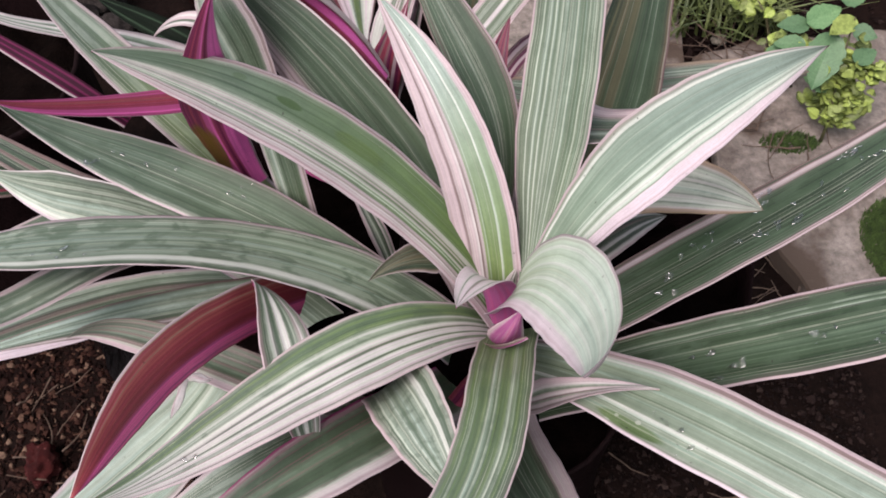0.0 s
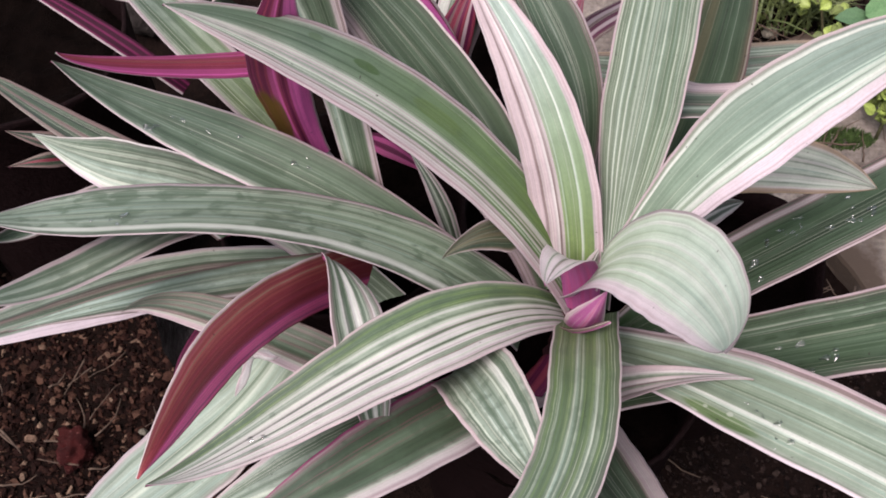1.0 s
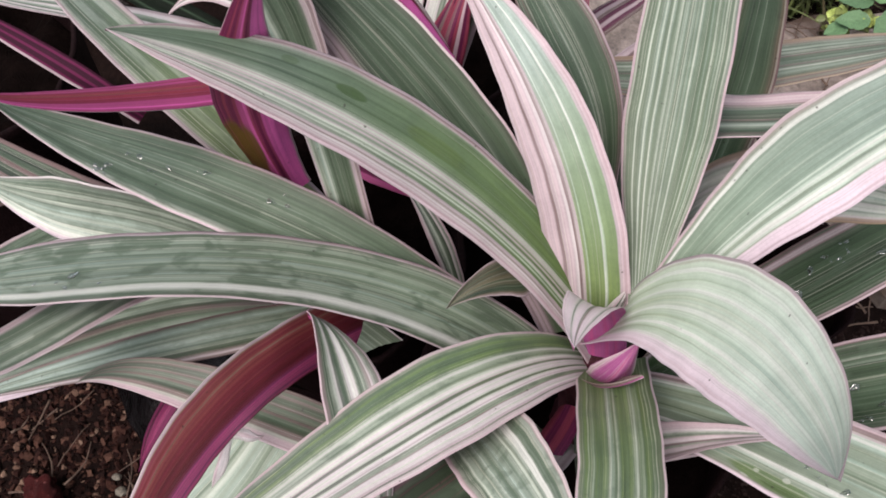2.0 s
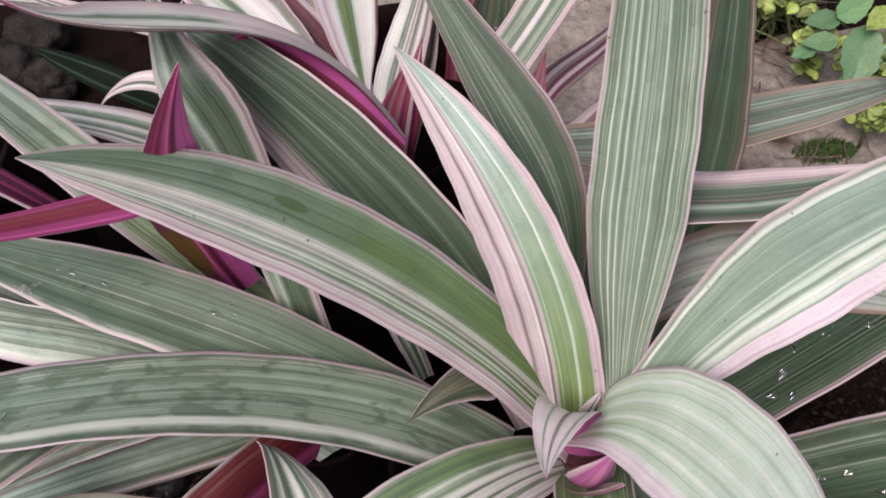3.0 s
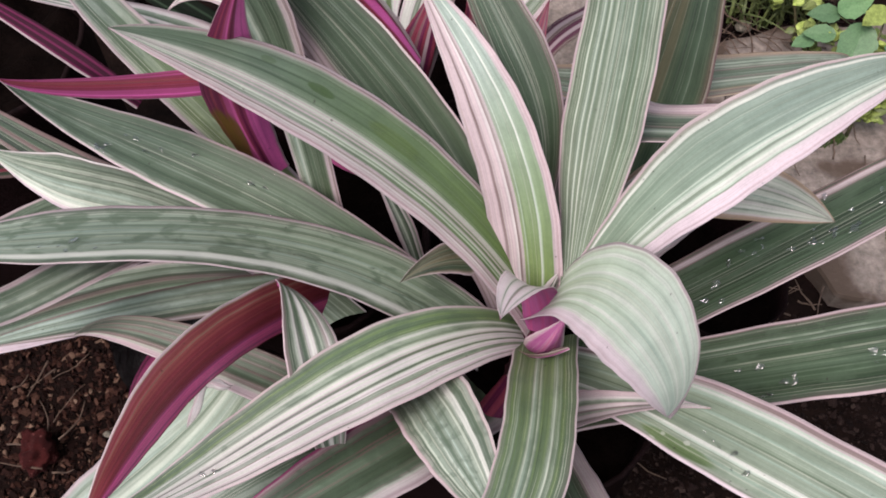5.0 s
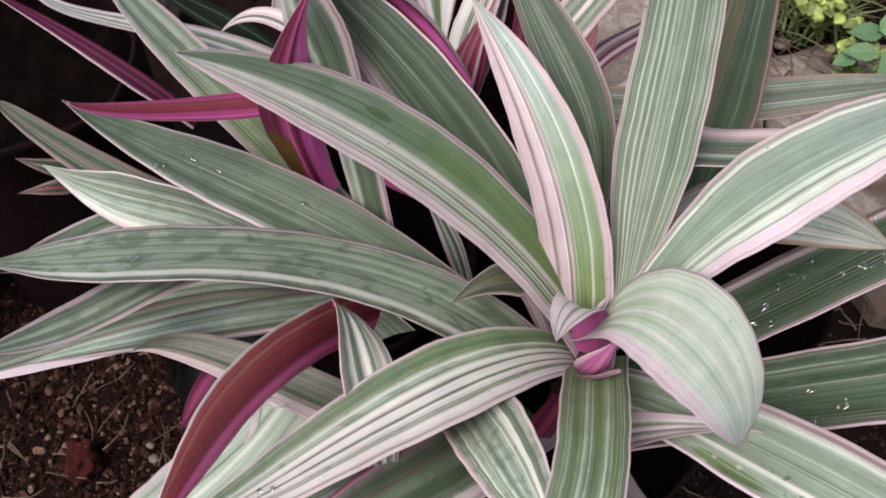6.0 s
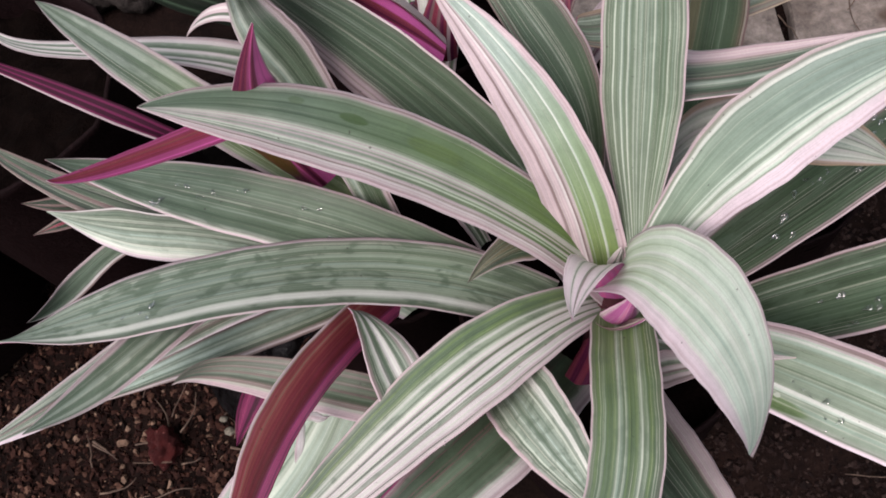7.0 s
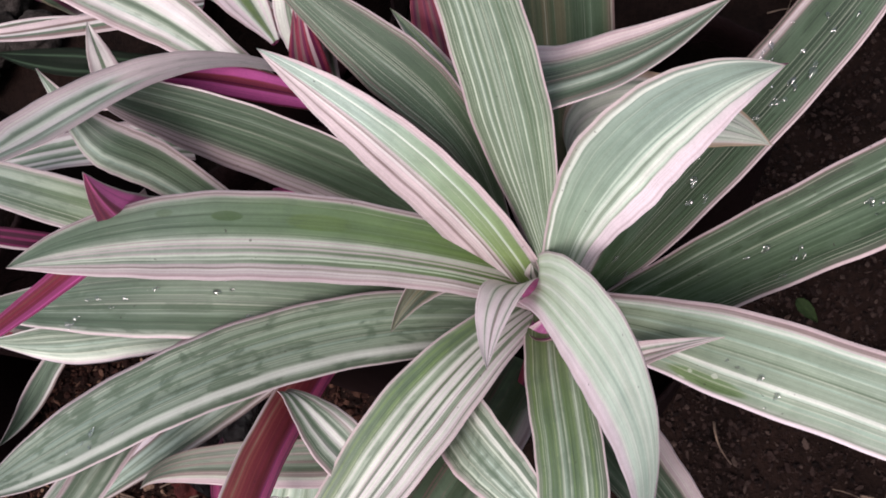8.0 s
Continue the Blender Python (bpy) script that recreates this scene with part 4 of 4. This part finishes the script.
def clods(name, zones, tints, seed, label):
    """Crumbs, clods and flat chips of soil, strewn over the bare ground."""
    rnd = random.Random(seed)
    ico = bmesh.new()
    bmesh.ops.create_icosphere(ico, subdivisions=1, radius=1)
    unit = np.array([v.co[:] for v in ico.verts])
    faces = np.array([[v.index for v in f.verts] for f in ico.faces])
    ico.free()
    verts, tris, n = [], [], 0
    for x0, x1, y0, y1, count, r0, r1 in zones:
        for _ in range(count):
            x, y = rnd.uniform(x0, x1), rnd.uniform(y0, y1)
            r = r0 + (r1 - r0) * rnd.random() ** 3
            chip = rnd.random() < 0.3
            s = np.array([rnd.uniform(0.6, 1.4) * (1.5 if chip else 1), rnd.uniform(0.6, 1.4), 0.25 if chip else rnd.uniform(0.5, 1.0)]) * r
            jit = 1 + 0.6 * np.array([[rnd.uniform(-1, 1)] for _ in range(len(unit))])
            turn = np.array(Euler((rnd.gauss(0, 0.5), rnd.gauss(0, 0.5), rnd.uniform(0, 6.28))).to_matrix())
            p = (unit * jit * s) @ turn.T + np.array([x, y, ground_height(x, y - 0.4) - 0.012 + r * 0.45])
            verts.append(p)
            tris.append(faces + n)
            n += len(unit)
    me = bpy.data.meshes.new(name)
    me.from_pydata(np.concatenate(verts).tolist(), [], np.concatenate(tris).tolist())
    m, t, b = nodes_of(name)
    g = node(t, "ShaderNodeNewGeometry")
    r = ramp(t, tints)
    t.links.new(g.outputs["Random Per Island"], r.inputs[0])
    geo = node(t, "ShaderNodeTexCoord")
    grain = node(t, "ShaderNodeTexNoise", Scale=700.0, Detail=3.0, Roughness=0.7)
    t.links.new(geo.outputs["Object"], grain.inputs["Vector"])
    gr = ramp(t, [(0.3, (0.45, 0.45, 0.45)), (0.7, (1.5, 1.45, 1.4))])
    t.links.new(grain.outputs["Fac"], gr.inputs[0])
    t.links.new(mixed(t, 1.0, r.outputs[0], gr.outputs[0], "MULTIPLY"), b.inputs["Base Color"])
    b.inputs["Roughness"].default_value = 0.9
    b.inputs["Specular IOR Level"].default_value = 0.1
    me.materials.append(m)
    tagged(new(name, me), label, "soil", "", "stuff")


clods("soil_crumbs", ((-0.75, -0.18, 0.05, 0.48, 30000, 0.0007, 0.0040),),
      [(0.0, (0.005, 0.0024, 0.0018)), (0.50, (0.018, 0.0075, 0.006)), (0.80, (0.042, 0.019, 0.014)), (0.94, (0.085, 0.046, 0.033)), (1.0, (0.19, 0.13, 0.095))], 5, "loose coarse brown soil crumbs, chips and grit")
clods("dark_soil_crumbs", ((0.05, 0.42, -0.05, 0.45, 15000, 0.0007, 0.0030), (0.27, 0.60, 0.58, 1.0, 900, 0.0012, 0.005), (0.27, 0.50, 0.82, 1.0, 1500, 0.001, 0.006)),
      [(0.0, (0.003, 0.0016, 0.0014)), (0.6, (0.017, 0.0100, 0.0090)), (0.93, (0.026, 0.017, 0.015)), (1.0, (0.042, 0.029, 0.025))], 6, "damp dark brown soil crumbs")


def lump(name, at, size, skin, label, category, seed, rough=0.18):
    bm = bmesh.new()
    bmesh.ops.create_icosphere(bm, subdivisions=4, radius=1)
    for v in bm.verts:
        k = 1 + rough * noise.noise(v.co * 1.7 + Vector((seed, 0, 0))) + rough * 0.5 * noise.noise(v.co * 5 + Vector((0, seed, 0)))
        v.co = Vector((v.co.x * size[0] * k, v.co.y * size[1] * k, v.co.z * size[2] * k))
    for f in bm.faces:
        f.smooth = True
    ob = part(name, bm, skin, None)
    ob.location = at
    return tagged(ob, label, category)


BRICK = earth_skin("brick_red", (0.026, 0.004, 0.004), (0.070, 0.010, 0.009), 90.0, 0.9, 0.004, ((0.24, 0.09, 0.08), 260.0, 0.63), gloss=0.2)
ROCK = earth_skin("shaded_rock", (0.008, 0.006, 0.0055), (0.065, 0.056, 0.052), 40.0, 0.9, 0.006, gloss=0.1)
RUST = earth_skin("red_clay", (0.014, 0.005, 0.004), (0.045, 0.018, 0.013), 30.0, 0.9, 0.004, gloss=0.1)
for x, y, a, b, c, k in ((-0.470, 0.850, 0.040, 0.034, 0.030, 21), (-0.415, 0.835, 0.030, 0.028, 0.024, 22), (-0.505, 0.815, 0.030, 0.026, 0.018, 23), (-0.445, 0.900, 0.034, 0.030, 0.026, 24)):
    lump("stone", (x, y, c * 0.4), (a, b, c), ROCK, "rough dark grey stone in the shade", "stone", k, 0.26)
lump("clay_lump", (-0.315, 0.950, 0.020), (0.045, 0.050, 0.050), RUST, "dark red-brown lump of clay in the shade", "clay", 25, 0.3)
lump("brick_fragment", (-0.377, 0.286, 0.003), (0.0165, 0.0185, 0.012), BRICK, "small red brick fragment lying on the soil", "brick", 3, 0.45)
STONE = earth_skin("pebble", (0.09, 0.08, 0.06), (0.20, 0.18, 0.14), 60.0, 0.8, 0.001)
lump("pebble", (-0.318, 0.305, -0.002), (0.004, 0.003, 0.003), STONE, "small grey pebble on the soil", "stone", 5)
lump("pebble", (-0.312, 0.292, -0.001), (0.005, 0.004, 0.0035), STONE, "small grey pebble on the soil", "stone", 8)
lump("pebble", (0.345, 0.83, 0.006), (0.010, 0.008, 0.007), STONE, "small grey pebble by the grass", "stone", 9)

TWIG = earth_skin("dry_twig", (0.05, 0.03, 0.022), (0.15, 0.10, 0.07), 90.0, 0.85, 0.0006)


def twigs(count, x0, x1, y0, y1, z, long, seed, label):
    rnd = random.Random(seed)
    bm = bmesh.new()
    for _ in range(count):
        x, y, a, l = rnd.uniform(x0, x1), rnd.uniform(y0, y1), rnd.uniform(0, 6.28), rnd.uniform(0.4, 1) * long
        bend = rnd.uniform(-0.4, 0.4)
        pts = []
        for i in range(6):
            q = i / 5 - 0.5
            pts.append(Vector((x + math.cos(a) * q * l - math.sin(a) * bend * q * q * l, y + math.sin(a) * q * l + math.cos(a) * bend * q * q * l, z + 0.004 * rnd.random() + 0.006 * abs(q))))
        tube(bm, pts, rnd.uniform(0.0006, 0.0014), 0.0004, 5)
    ob = part("dry_stalks", bm, TWIG, None)
    return tagged(ob, label, "twigs", "", "stuff")


twigs(11, 0.30, 0.46, 0.60, 0.70, 0.010, 0.07, 2, "dry brown stalks and roots on the concrete")
twigs(14, 0.29, 0.42, 0.76, 0.86, 0.010, 0.08, 3, "dry brown stalks by the grass")
twigs(40, -0.46, -0.22, 0.14, 0.38, 0.003, 0.045, 4, "thin dry stalks on the soil")
twigs(10, 0.10, 0.30, 0.03, 0.30, 0.004, 0.06, 6, "thin dry stalks on dark soil")
twigs(14, 0.30, 0.37, 0.43, 0.50, 0.010, 0.05, 7, "dry stalks at the edge of the concrete")

# moss
MOSS = earth_skin("moss", (0.030, 0.060, 0.012), (0.10, 0.17, 0.035), 120.0, 0.9, 0.002)


def moss(cx, cy, rx, ry, count, seed, label):
    rnd = random.Random(seed)
    verts, faces = [], []
    for _ in range(count):
        a, k = rnd.uniform(0, 6.28), rnd.random() ** 0.5
        x, y = cx + math.cos(a) * k * rx, cy + math.sin(a) * k * ry
        z = 0.006 + 0.012 * (1 - k * k) * (0.5 + noise.noise((x * 60, y * 60, seed)))
        h, w, d = rnd.uniform(0.003, 0.008), rnd.uniform(0.001, 0.0022), rnd.uniform(0, 6.28)
        n = len(verts)
        ox, oy = rnd.uniform(-0.004, 0.004), rnd.uniform(-0.004, 0.004)
        verts += [(x + w * math.cos(d), y + w * math.sin(d), z - 0.004), (x + w * math.cos(d + 2.1), y + w * math.sin(d + 2.1), z - 0.004),
                  (x + w * math.cos(d + 4.2), y + w * math.sin(d + 4.2), z - 0.004), (x + ox, y + oy, z + h)]
        faces += [(n, n + 1, n + 3), (n + 1, n + 2, n + 3), (n + 2, n, n + 3)]
    me = bpy.data.meshes.new("moss")
    me.from_pydata(verts, [], faces)
    me.materials.append(MOSS)
    tagged(new("moss", me), label, "moss", "", "stuff")


moss(0.495, 0.525, 0.045, 0.06, 5000, 1, "cushion of green moss on the concrete")
moss(0.40, 0.665, 0.035, 0.015, 420, 2, "thin green moss in a concrete joint")

# grass
GRASS = earth_skin("grass_blade", (0.035, 0.060, 0.018), (0.14, 0.17, 0.050), 40.0, 0.55, 0.0004)


def grass(count, x0, x1, y0, y1, seed):
    rnd = random.Random(seed)
    bm = bmesh.new()
    for _ in range(count):
        x, y, a = rnd.uniform(x0, x1), rnd.uniform(y0, y1), rnd.uniform(0, 6.28)
        h, w, lean = rnd.uniform(0.03, 0.10), rnd.uniform(0.0012, 0.0026), rnd.uniform(0.3, 1.3)
        prev = None
        for i in range(6):
            s = i / 5
            px, py, pz = x + math.cos(a) * lean * h * s * s, y + math.sin(a) * lean * h * s * s, 0.0 + h * (s - 0.35 * lean * s * s)
            ww = w * (1 - s ** 2) + 0.0001
            row = [bm.verts.new((px - math.sin(a) * ww * k, py + math.cos(a) * ww * k, pz + abs(k) * 0.0008)) for k in (-1, 0, 1)]
            if prev:
                for k in (0, 1):
                    bm.faces.new((prev[k], prev[k + 1], row[k + 1], row[k])).smooth = True
            prev = row
    ob = part("grass", bm, GRASS, None)
    tagged(ob, "tufts of green grass at the edge of the concrete", "grass", "", "stuff")


grass(420, 0.27, 0.44, 0.83, 1.0, 4)
twigs(16, 0.28, 0.42, 0.70, 0.88, 0.012, 0.085, 12, "pale dry grass stalks on the concrete")
grass(420, 0.42, 0.85, 0.92, 1.15, 6)

# weed with broad blue-green leaves and many small yellow-green ones
WEED_BROAD = earth_skin("weed_broad_leaf", (0.085, 0.185, 0.085), (0.17, 0.30, 0.15), 45.0, 0.5, 0.0003, grit=0.5, vary=0.35)
WEED_SMALL = earth_skin("weed_small_leaf", (0.110, 0.150, 0.028), (0.36, 0.45, 0.14), 160.0, 0.5, 0.0003, grit=0.6, vary=0.55)
WEED_STEM = earth_skin("weed_stem", (0.06, 0.07, 0.025), (0.12, 0.10, 0.05), 80.0, 0.7, 0.0004)


def oval_leaf(name, length, width, skin, cup=0.25):
    """A small oval leaf: two thin skins, a sunk midrib, a wavy toothed margin."""
    bm = bmesh.new()
    n, across = 16, (-1, -0.66, -0.33, -0.06, 0, 0.06, 0.33, 0.66, 1)
    for layer in (0, 1):
        rows = []
        for i in range(n + 1):
            s = i / n
            w = width * math.sin(math.pi * min(0.985, s ** 0.72 * 0.97 + 0.015)) ** 0.85
            line = []
            for x in across:
                jag = 1 + (0.05 * math.sin(s * 62 + x) + 0.04 * math.sin(s * 23) if abs(x) == 1 else 0)
                rib = -0.03 * width * (1 - min(1, abs(x) / 0.3)) + 0.02 * width * math.sin(abs(x) * 9 - s * 26)
                line.append(bm.verts.new((x * w * jag, s * length, cup * width * abs(x) ** 1.5 + rib - 0.08 * length * s * s - layer * 0.0004)))
            rows.append(line)
        for p, q in zip(rows, rows[1:]):
            for k in range(len(across) - 1):
                f = (p[k], p[k + 1], q[k + 1], q[k])
                bm.faces.new(f if layer == 0 else f[::-1]).smooth = True
    me = bpy.data.meshes.new(name)
    bm.to_mesh(me)
    bm.free()
    me.materials.append(skin)
    return me


def weed(at, stems, broad, clumps, seed, label):
    """Stems, broad leaves each from a stalk end to a tip, and clumps of small crinkled leaves."""
    rnd = random.Random(seed)
    w = thing("weed", at, label, "weed", "weeds")
    o = Vector(at)
    small = [oval_leaf("small_leaf", 0.0145, 0.0066, WEED_SMALL, c) for c in (0.2, 0.5, -0.3)]
    for pts in stems:
        bm = bmesh.new()
        tube(bm, [Vector(p) - o for p in pts], 0.0022, 0.0010)
        part("stem", bm, WEED_STEM, w)
    for p, q, green in broad:
        p, q = Vector(p) - o, Vector(q) - o
        long = (q - p).length * 0.92
        ob = new("broad_leaf", oval_leaf("broad_leaf", long, long * (0.30 if long > 0.03 else 0.36), WEED_BROAD if green else WEED_SMALL, 0.12))
        ob.parent = w
        d = (q - p).normalized()
        side = d.cross(Vector((rnd.uniform(-0.45, 0.45), -0.35 + rnd.uniform(-0.4, 0.4), 0.94))).normalized()
        ob.matrix_basis = Matrix.Translation(p) @ Matrix((side, d, side.cross(d))).transposed().to_4x4()
    for c, r, count in clumps:
        for _ in range(count):
            ob = new("small_leaf", rnd.choice(small))
            ob.parent = w
            at_ = Vector(c) - o + Vector((rnd.gauss(0, r * 0.6), rnd.gauss(0, r * 0.6), rnd.gauss(0, r * 0.5)))
            ob.matrix_basis = Matrix.Translation(at_) @ Euler((rnd.uniform(-0.5, 0.6), rnd.uniform(-0.6, 0.6), rnd.uniform(0, 6.28))).to_matrix().to_4x4() @ Matrix.Scale(rnd.uniform(0.55, 1.25), 4)


BROAD_LEAVES = [
    ((0.431, 0.738, 0.108), (0.402, 0.676, 0.080), 1),
    ((0.408, 0.762, 0.100), (0.454, 0.780, 0.108), 1),
    ((0.414, 0.765, 0.095), (0.373, 0.759, 0.100), 1),
    ((0.407, 0.741, 0.088), (0.368, 0.741, 0.090), 1),
    ((0.452, 0.748, 0.120), (0.417, 0.722, 0.122), 0),
    ((0.446, 0.732, 0.120), (0.473, 0.720, 0.118), 1),
    ((0.386, 0.742, 0.080), (0.359, 0.732, 0.078), 1),
    ((0.444, 0.780, 0.118), (0.488, 0.797, 0.120), 1),
    ((0.447, 0.702, 0.100), (0.481, 0.723, 0.100), 1),
    ((0.428, 0.691, 0.070), (0.399, 0.703, 0.078), 1),
]
weed((0.436, 0.667, 0.006), [[(0.436, 0.667, 0.006), (0.437, 0.673, 0.030), (0.438, 0.688, 0.055), (0.440, 0.705, 0.080), (0.443, 0.722, 0.100), (0.452, 0.748, 0.122)], [(0.419, 0.752, 0.006), (0.404, 0.753, 0.030), (0.391, 0.757, 0.055), (0.384, 0.764, 0.075)], [(0.399, 0.802, 0.006), (0.396, 0.806, 0.030), (0.385, 0.813, 0.060), (0.373, 0.825, 0.075)]],
     BROAD_LEAVES, [((0.448, 0.716, 0.085), 0.016, 60),
                    ((0.445, 0.702, 0.065), 0.015, 55),
                    ((0.458, 0.686, 0.050), 0.018, 70),
                    ((0.442, 0.680, 0.040), 0.012, 30),
                    ((0.468, 0.711, 0.080), 0.016, 50),
                    ((0.386, 0.764, 0.070), 0.010, 22),
                    ((0.395, 0.754, 0.040), 0.010, 22),
                    ((0.413, 0.745, 0.070), 0.010, 16),
                    ((0.373, 0.834, 0.060), 0.014, 26),
                    ((0.401, 0.803, 0.070), 0.010, 14),
                    ((0.431, 0.706, 0.030), 0.012, 18)], 11, "leafy weed with broad green and small crinkled yellow-green leaves")

# ---- a torn scrap of leaf and a dry tip by the pots ----
SCRAP = earth_skin("leaf_scrap", (0.010, 0.018, 0.007), (0.024, 0.040, 0.014), 160.0, 0.8, 0.0003, gloss=0.08)
scrap = new("leaf_scrap", oval_leaf("leaf_scrap", 0.026, 0.006, SCRAP, 0.4))
scrap.matrix_world = pose(0.224, 0.236, 0.006, 6, 4, 195)
tagged(scrap, "torn dull green leaf scrap on dark soil", "leaf")

# ---- water drops on the leaves ----
WATER, wt, wb = nodes_of("water")
wb.inputs["Base Color"].default_value = (0.97, 0.98, 0.98, 1)
wb.inputs["Transmission Weight"].default_value = 1.0
wb.inputs["IOR"].default_value = 1.33
wb.inputs["Roughness"].default_value = 0.03
wb.inputs["Coat Weight"].default_value = 1.0
wb.inputs["Coat IOR"].default_value = 1.8
wb.inputs["Coat Roughness"].default_value = 0.03


def drop_mesh():
    bm = bmesh.new()
    bmesh.ops.create_uvsphere(bm, u_segments=14, v_segments=9, radius=1)
    for v in bm.verts:
        v.co.z = v.co.z * 0.55 if v.co.z > 0 else v.co.z * 0.12
        v.co.x *= 1 + 0.35 * math.sin(2.3 * v.co.y) + 0.12 * math.sin(5 * v.co.y)
    for f in bm.faces:
        f.smooth = True
    me = bpy.data.meshes.new("water_drop")
    bm.to_mesh(me)
    bm.free()
    me.materials.append(WATER)
    return me


DROP = drop_mesh()


def water_drop(key, s, x, r, turn=0.0):
    plant, b, s0, s1, half, foot, wide, taper, fold = LEAVES[key]
    c = b[0] * (1 - s) ** 3 + b[1] * (3 * s * (1 - s) ** 2) + b[2] * (3 * s * s * (1 - s)) + b[3] * s ** 3
    d = ((b[1] - b[0]) * (3 * (1 - s) ** 2) + (b[2] - b[1]) * (6 * s * (1 - s)) + (b[3] - b[2]) * (3 * s * s)).normalized()
    a = s0.lerp(s1, s)
    a = (a - d * a.dot(d)).normalized()
    n = a.cross(d)
    w = half * blade_half(s, foot, wide, taper)
    ob = new("water_drop", DROP)
    at = c + a * (w * x) + n * (fold * w * abs(x) ** 1.7 + 0.0002)
    m = Matrix((a, d, n)).transposed().to_4x4()
    ob.matrix_world = Matrix.Translation(at) @ m @ Matrix.Rotation(turn, 4, "Z") @ Matrix.Diagonal((r, r * 2.0, r, 1))
    tagged(ob, "clear water drop resting on a striped leaf", "water drop", "water drops")


rnd = random.Random(21)
for key, lo, hi, count, clusters in (("R3", 0.32, 0.75, 70, 9), ("R2", 0.30, 0.75, 45, 7), ("L2", 0.3, 0.9, 22, 6), ("L1", 0.2, 0.8, 5, 3), ("F3", 0.2, 0.4, 8, 2), ("F0", 0.6, 0.8, 2, 1)):
    spots = [(rnd.uniform(lo, hi), rnd.uniform(-0.7, 0.6)) for _ in range(clusters)]
    for _ in range(count):
        s, x = rnd.choice(spots)
        water_drop(key, s + rnd.gauss(0, 0.02), min(0.85, max(-0.85, x + rnd.gauss(0, 0.12))), 0.0004 + 0.0010 * rnd.random() ** 2, rnd.uniform(-1.2, 1.2))
# larger beads and runs
BEADS = {
    "R3": ((0.241, 0.15, 2.6), (0.216, 0.45, 2.0), (0.236, 0.70, 2.0), (0.075, -0.05, 1.8), (0.055, 0.75, 1.6), (0.387, 0.30, 2.2), (0.397, 0.40, 1.5),
           (0.417, 0.40, 1.8), (0.442, 0.50, 2.8), (0.452, 0.42, 1.7), (0.422, 0.25, 1.6), (0.497, 0.20, 1.6), (0.508, -0.15, 1.5), (0.457, -0.05, 1.3), (0.528, 0.45, 1.4)),
    "R2": ((0.281, 0.0, 2.2), (0.251, 0.0, 1.4), (0.312, 0.45, 2.2), (0.327, 0.50, 1.8), (0.327, 0.30, 1.6), (0.291, 0.72, 1.8), (0.281, 0.75, 1.3), (0.437, 0.0, 2.0), (0.437, 0.10, 1.4)),
}
for key, beads in BEADS.items():
    for s, x, r in beads:
        water_drop(key, s, x, r * 0.00072, rnd.uniform(-0.9, 0.9))
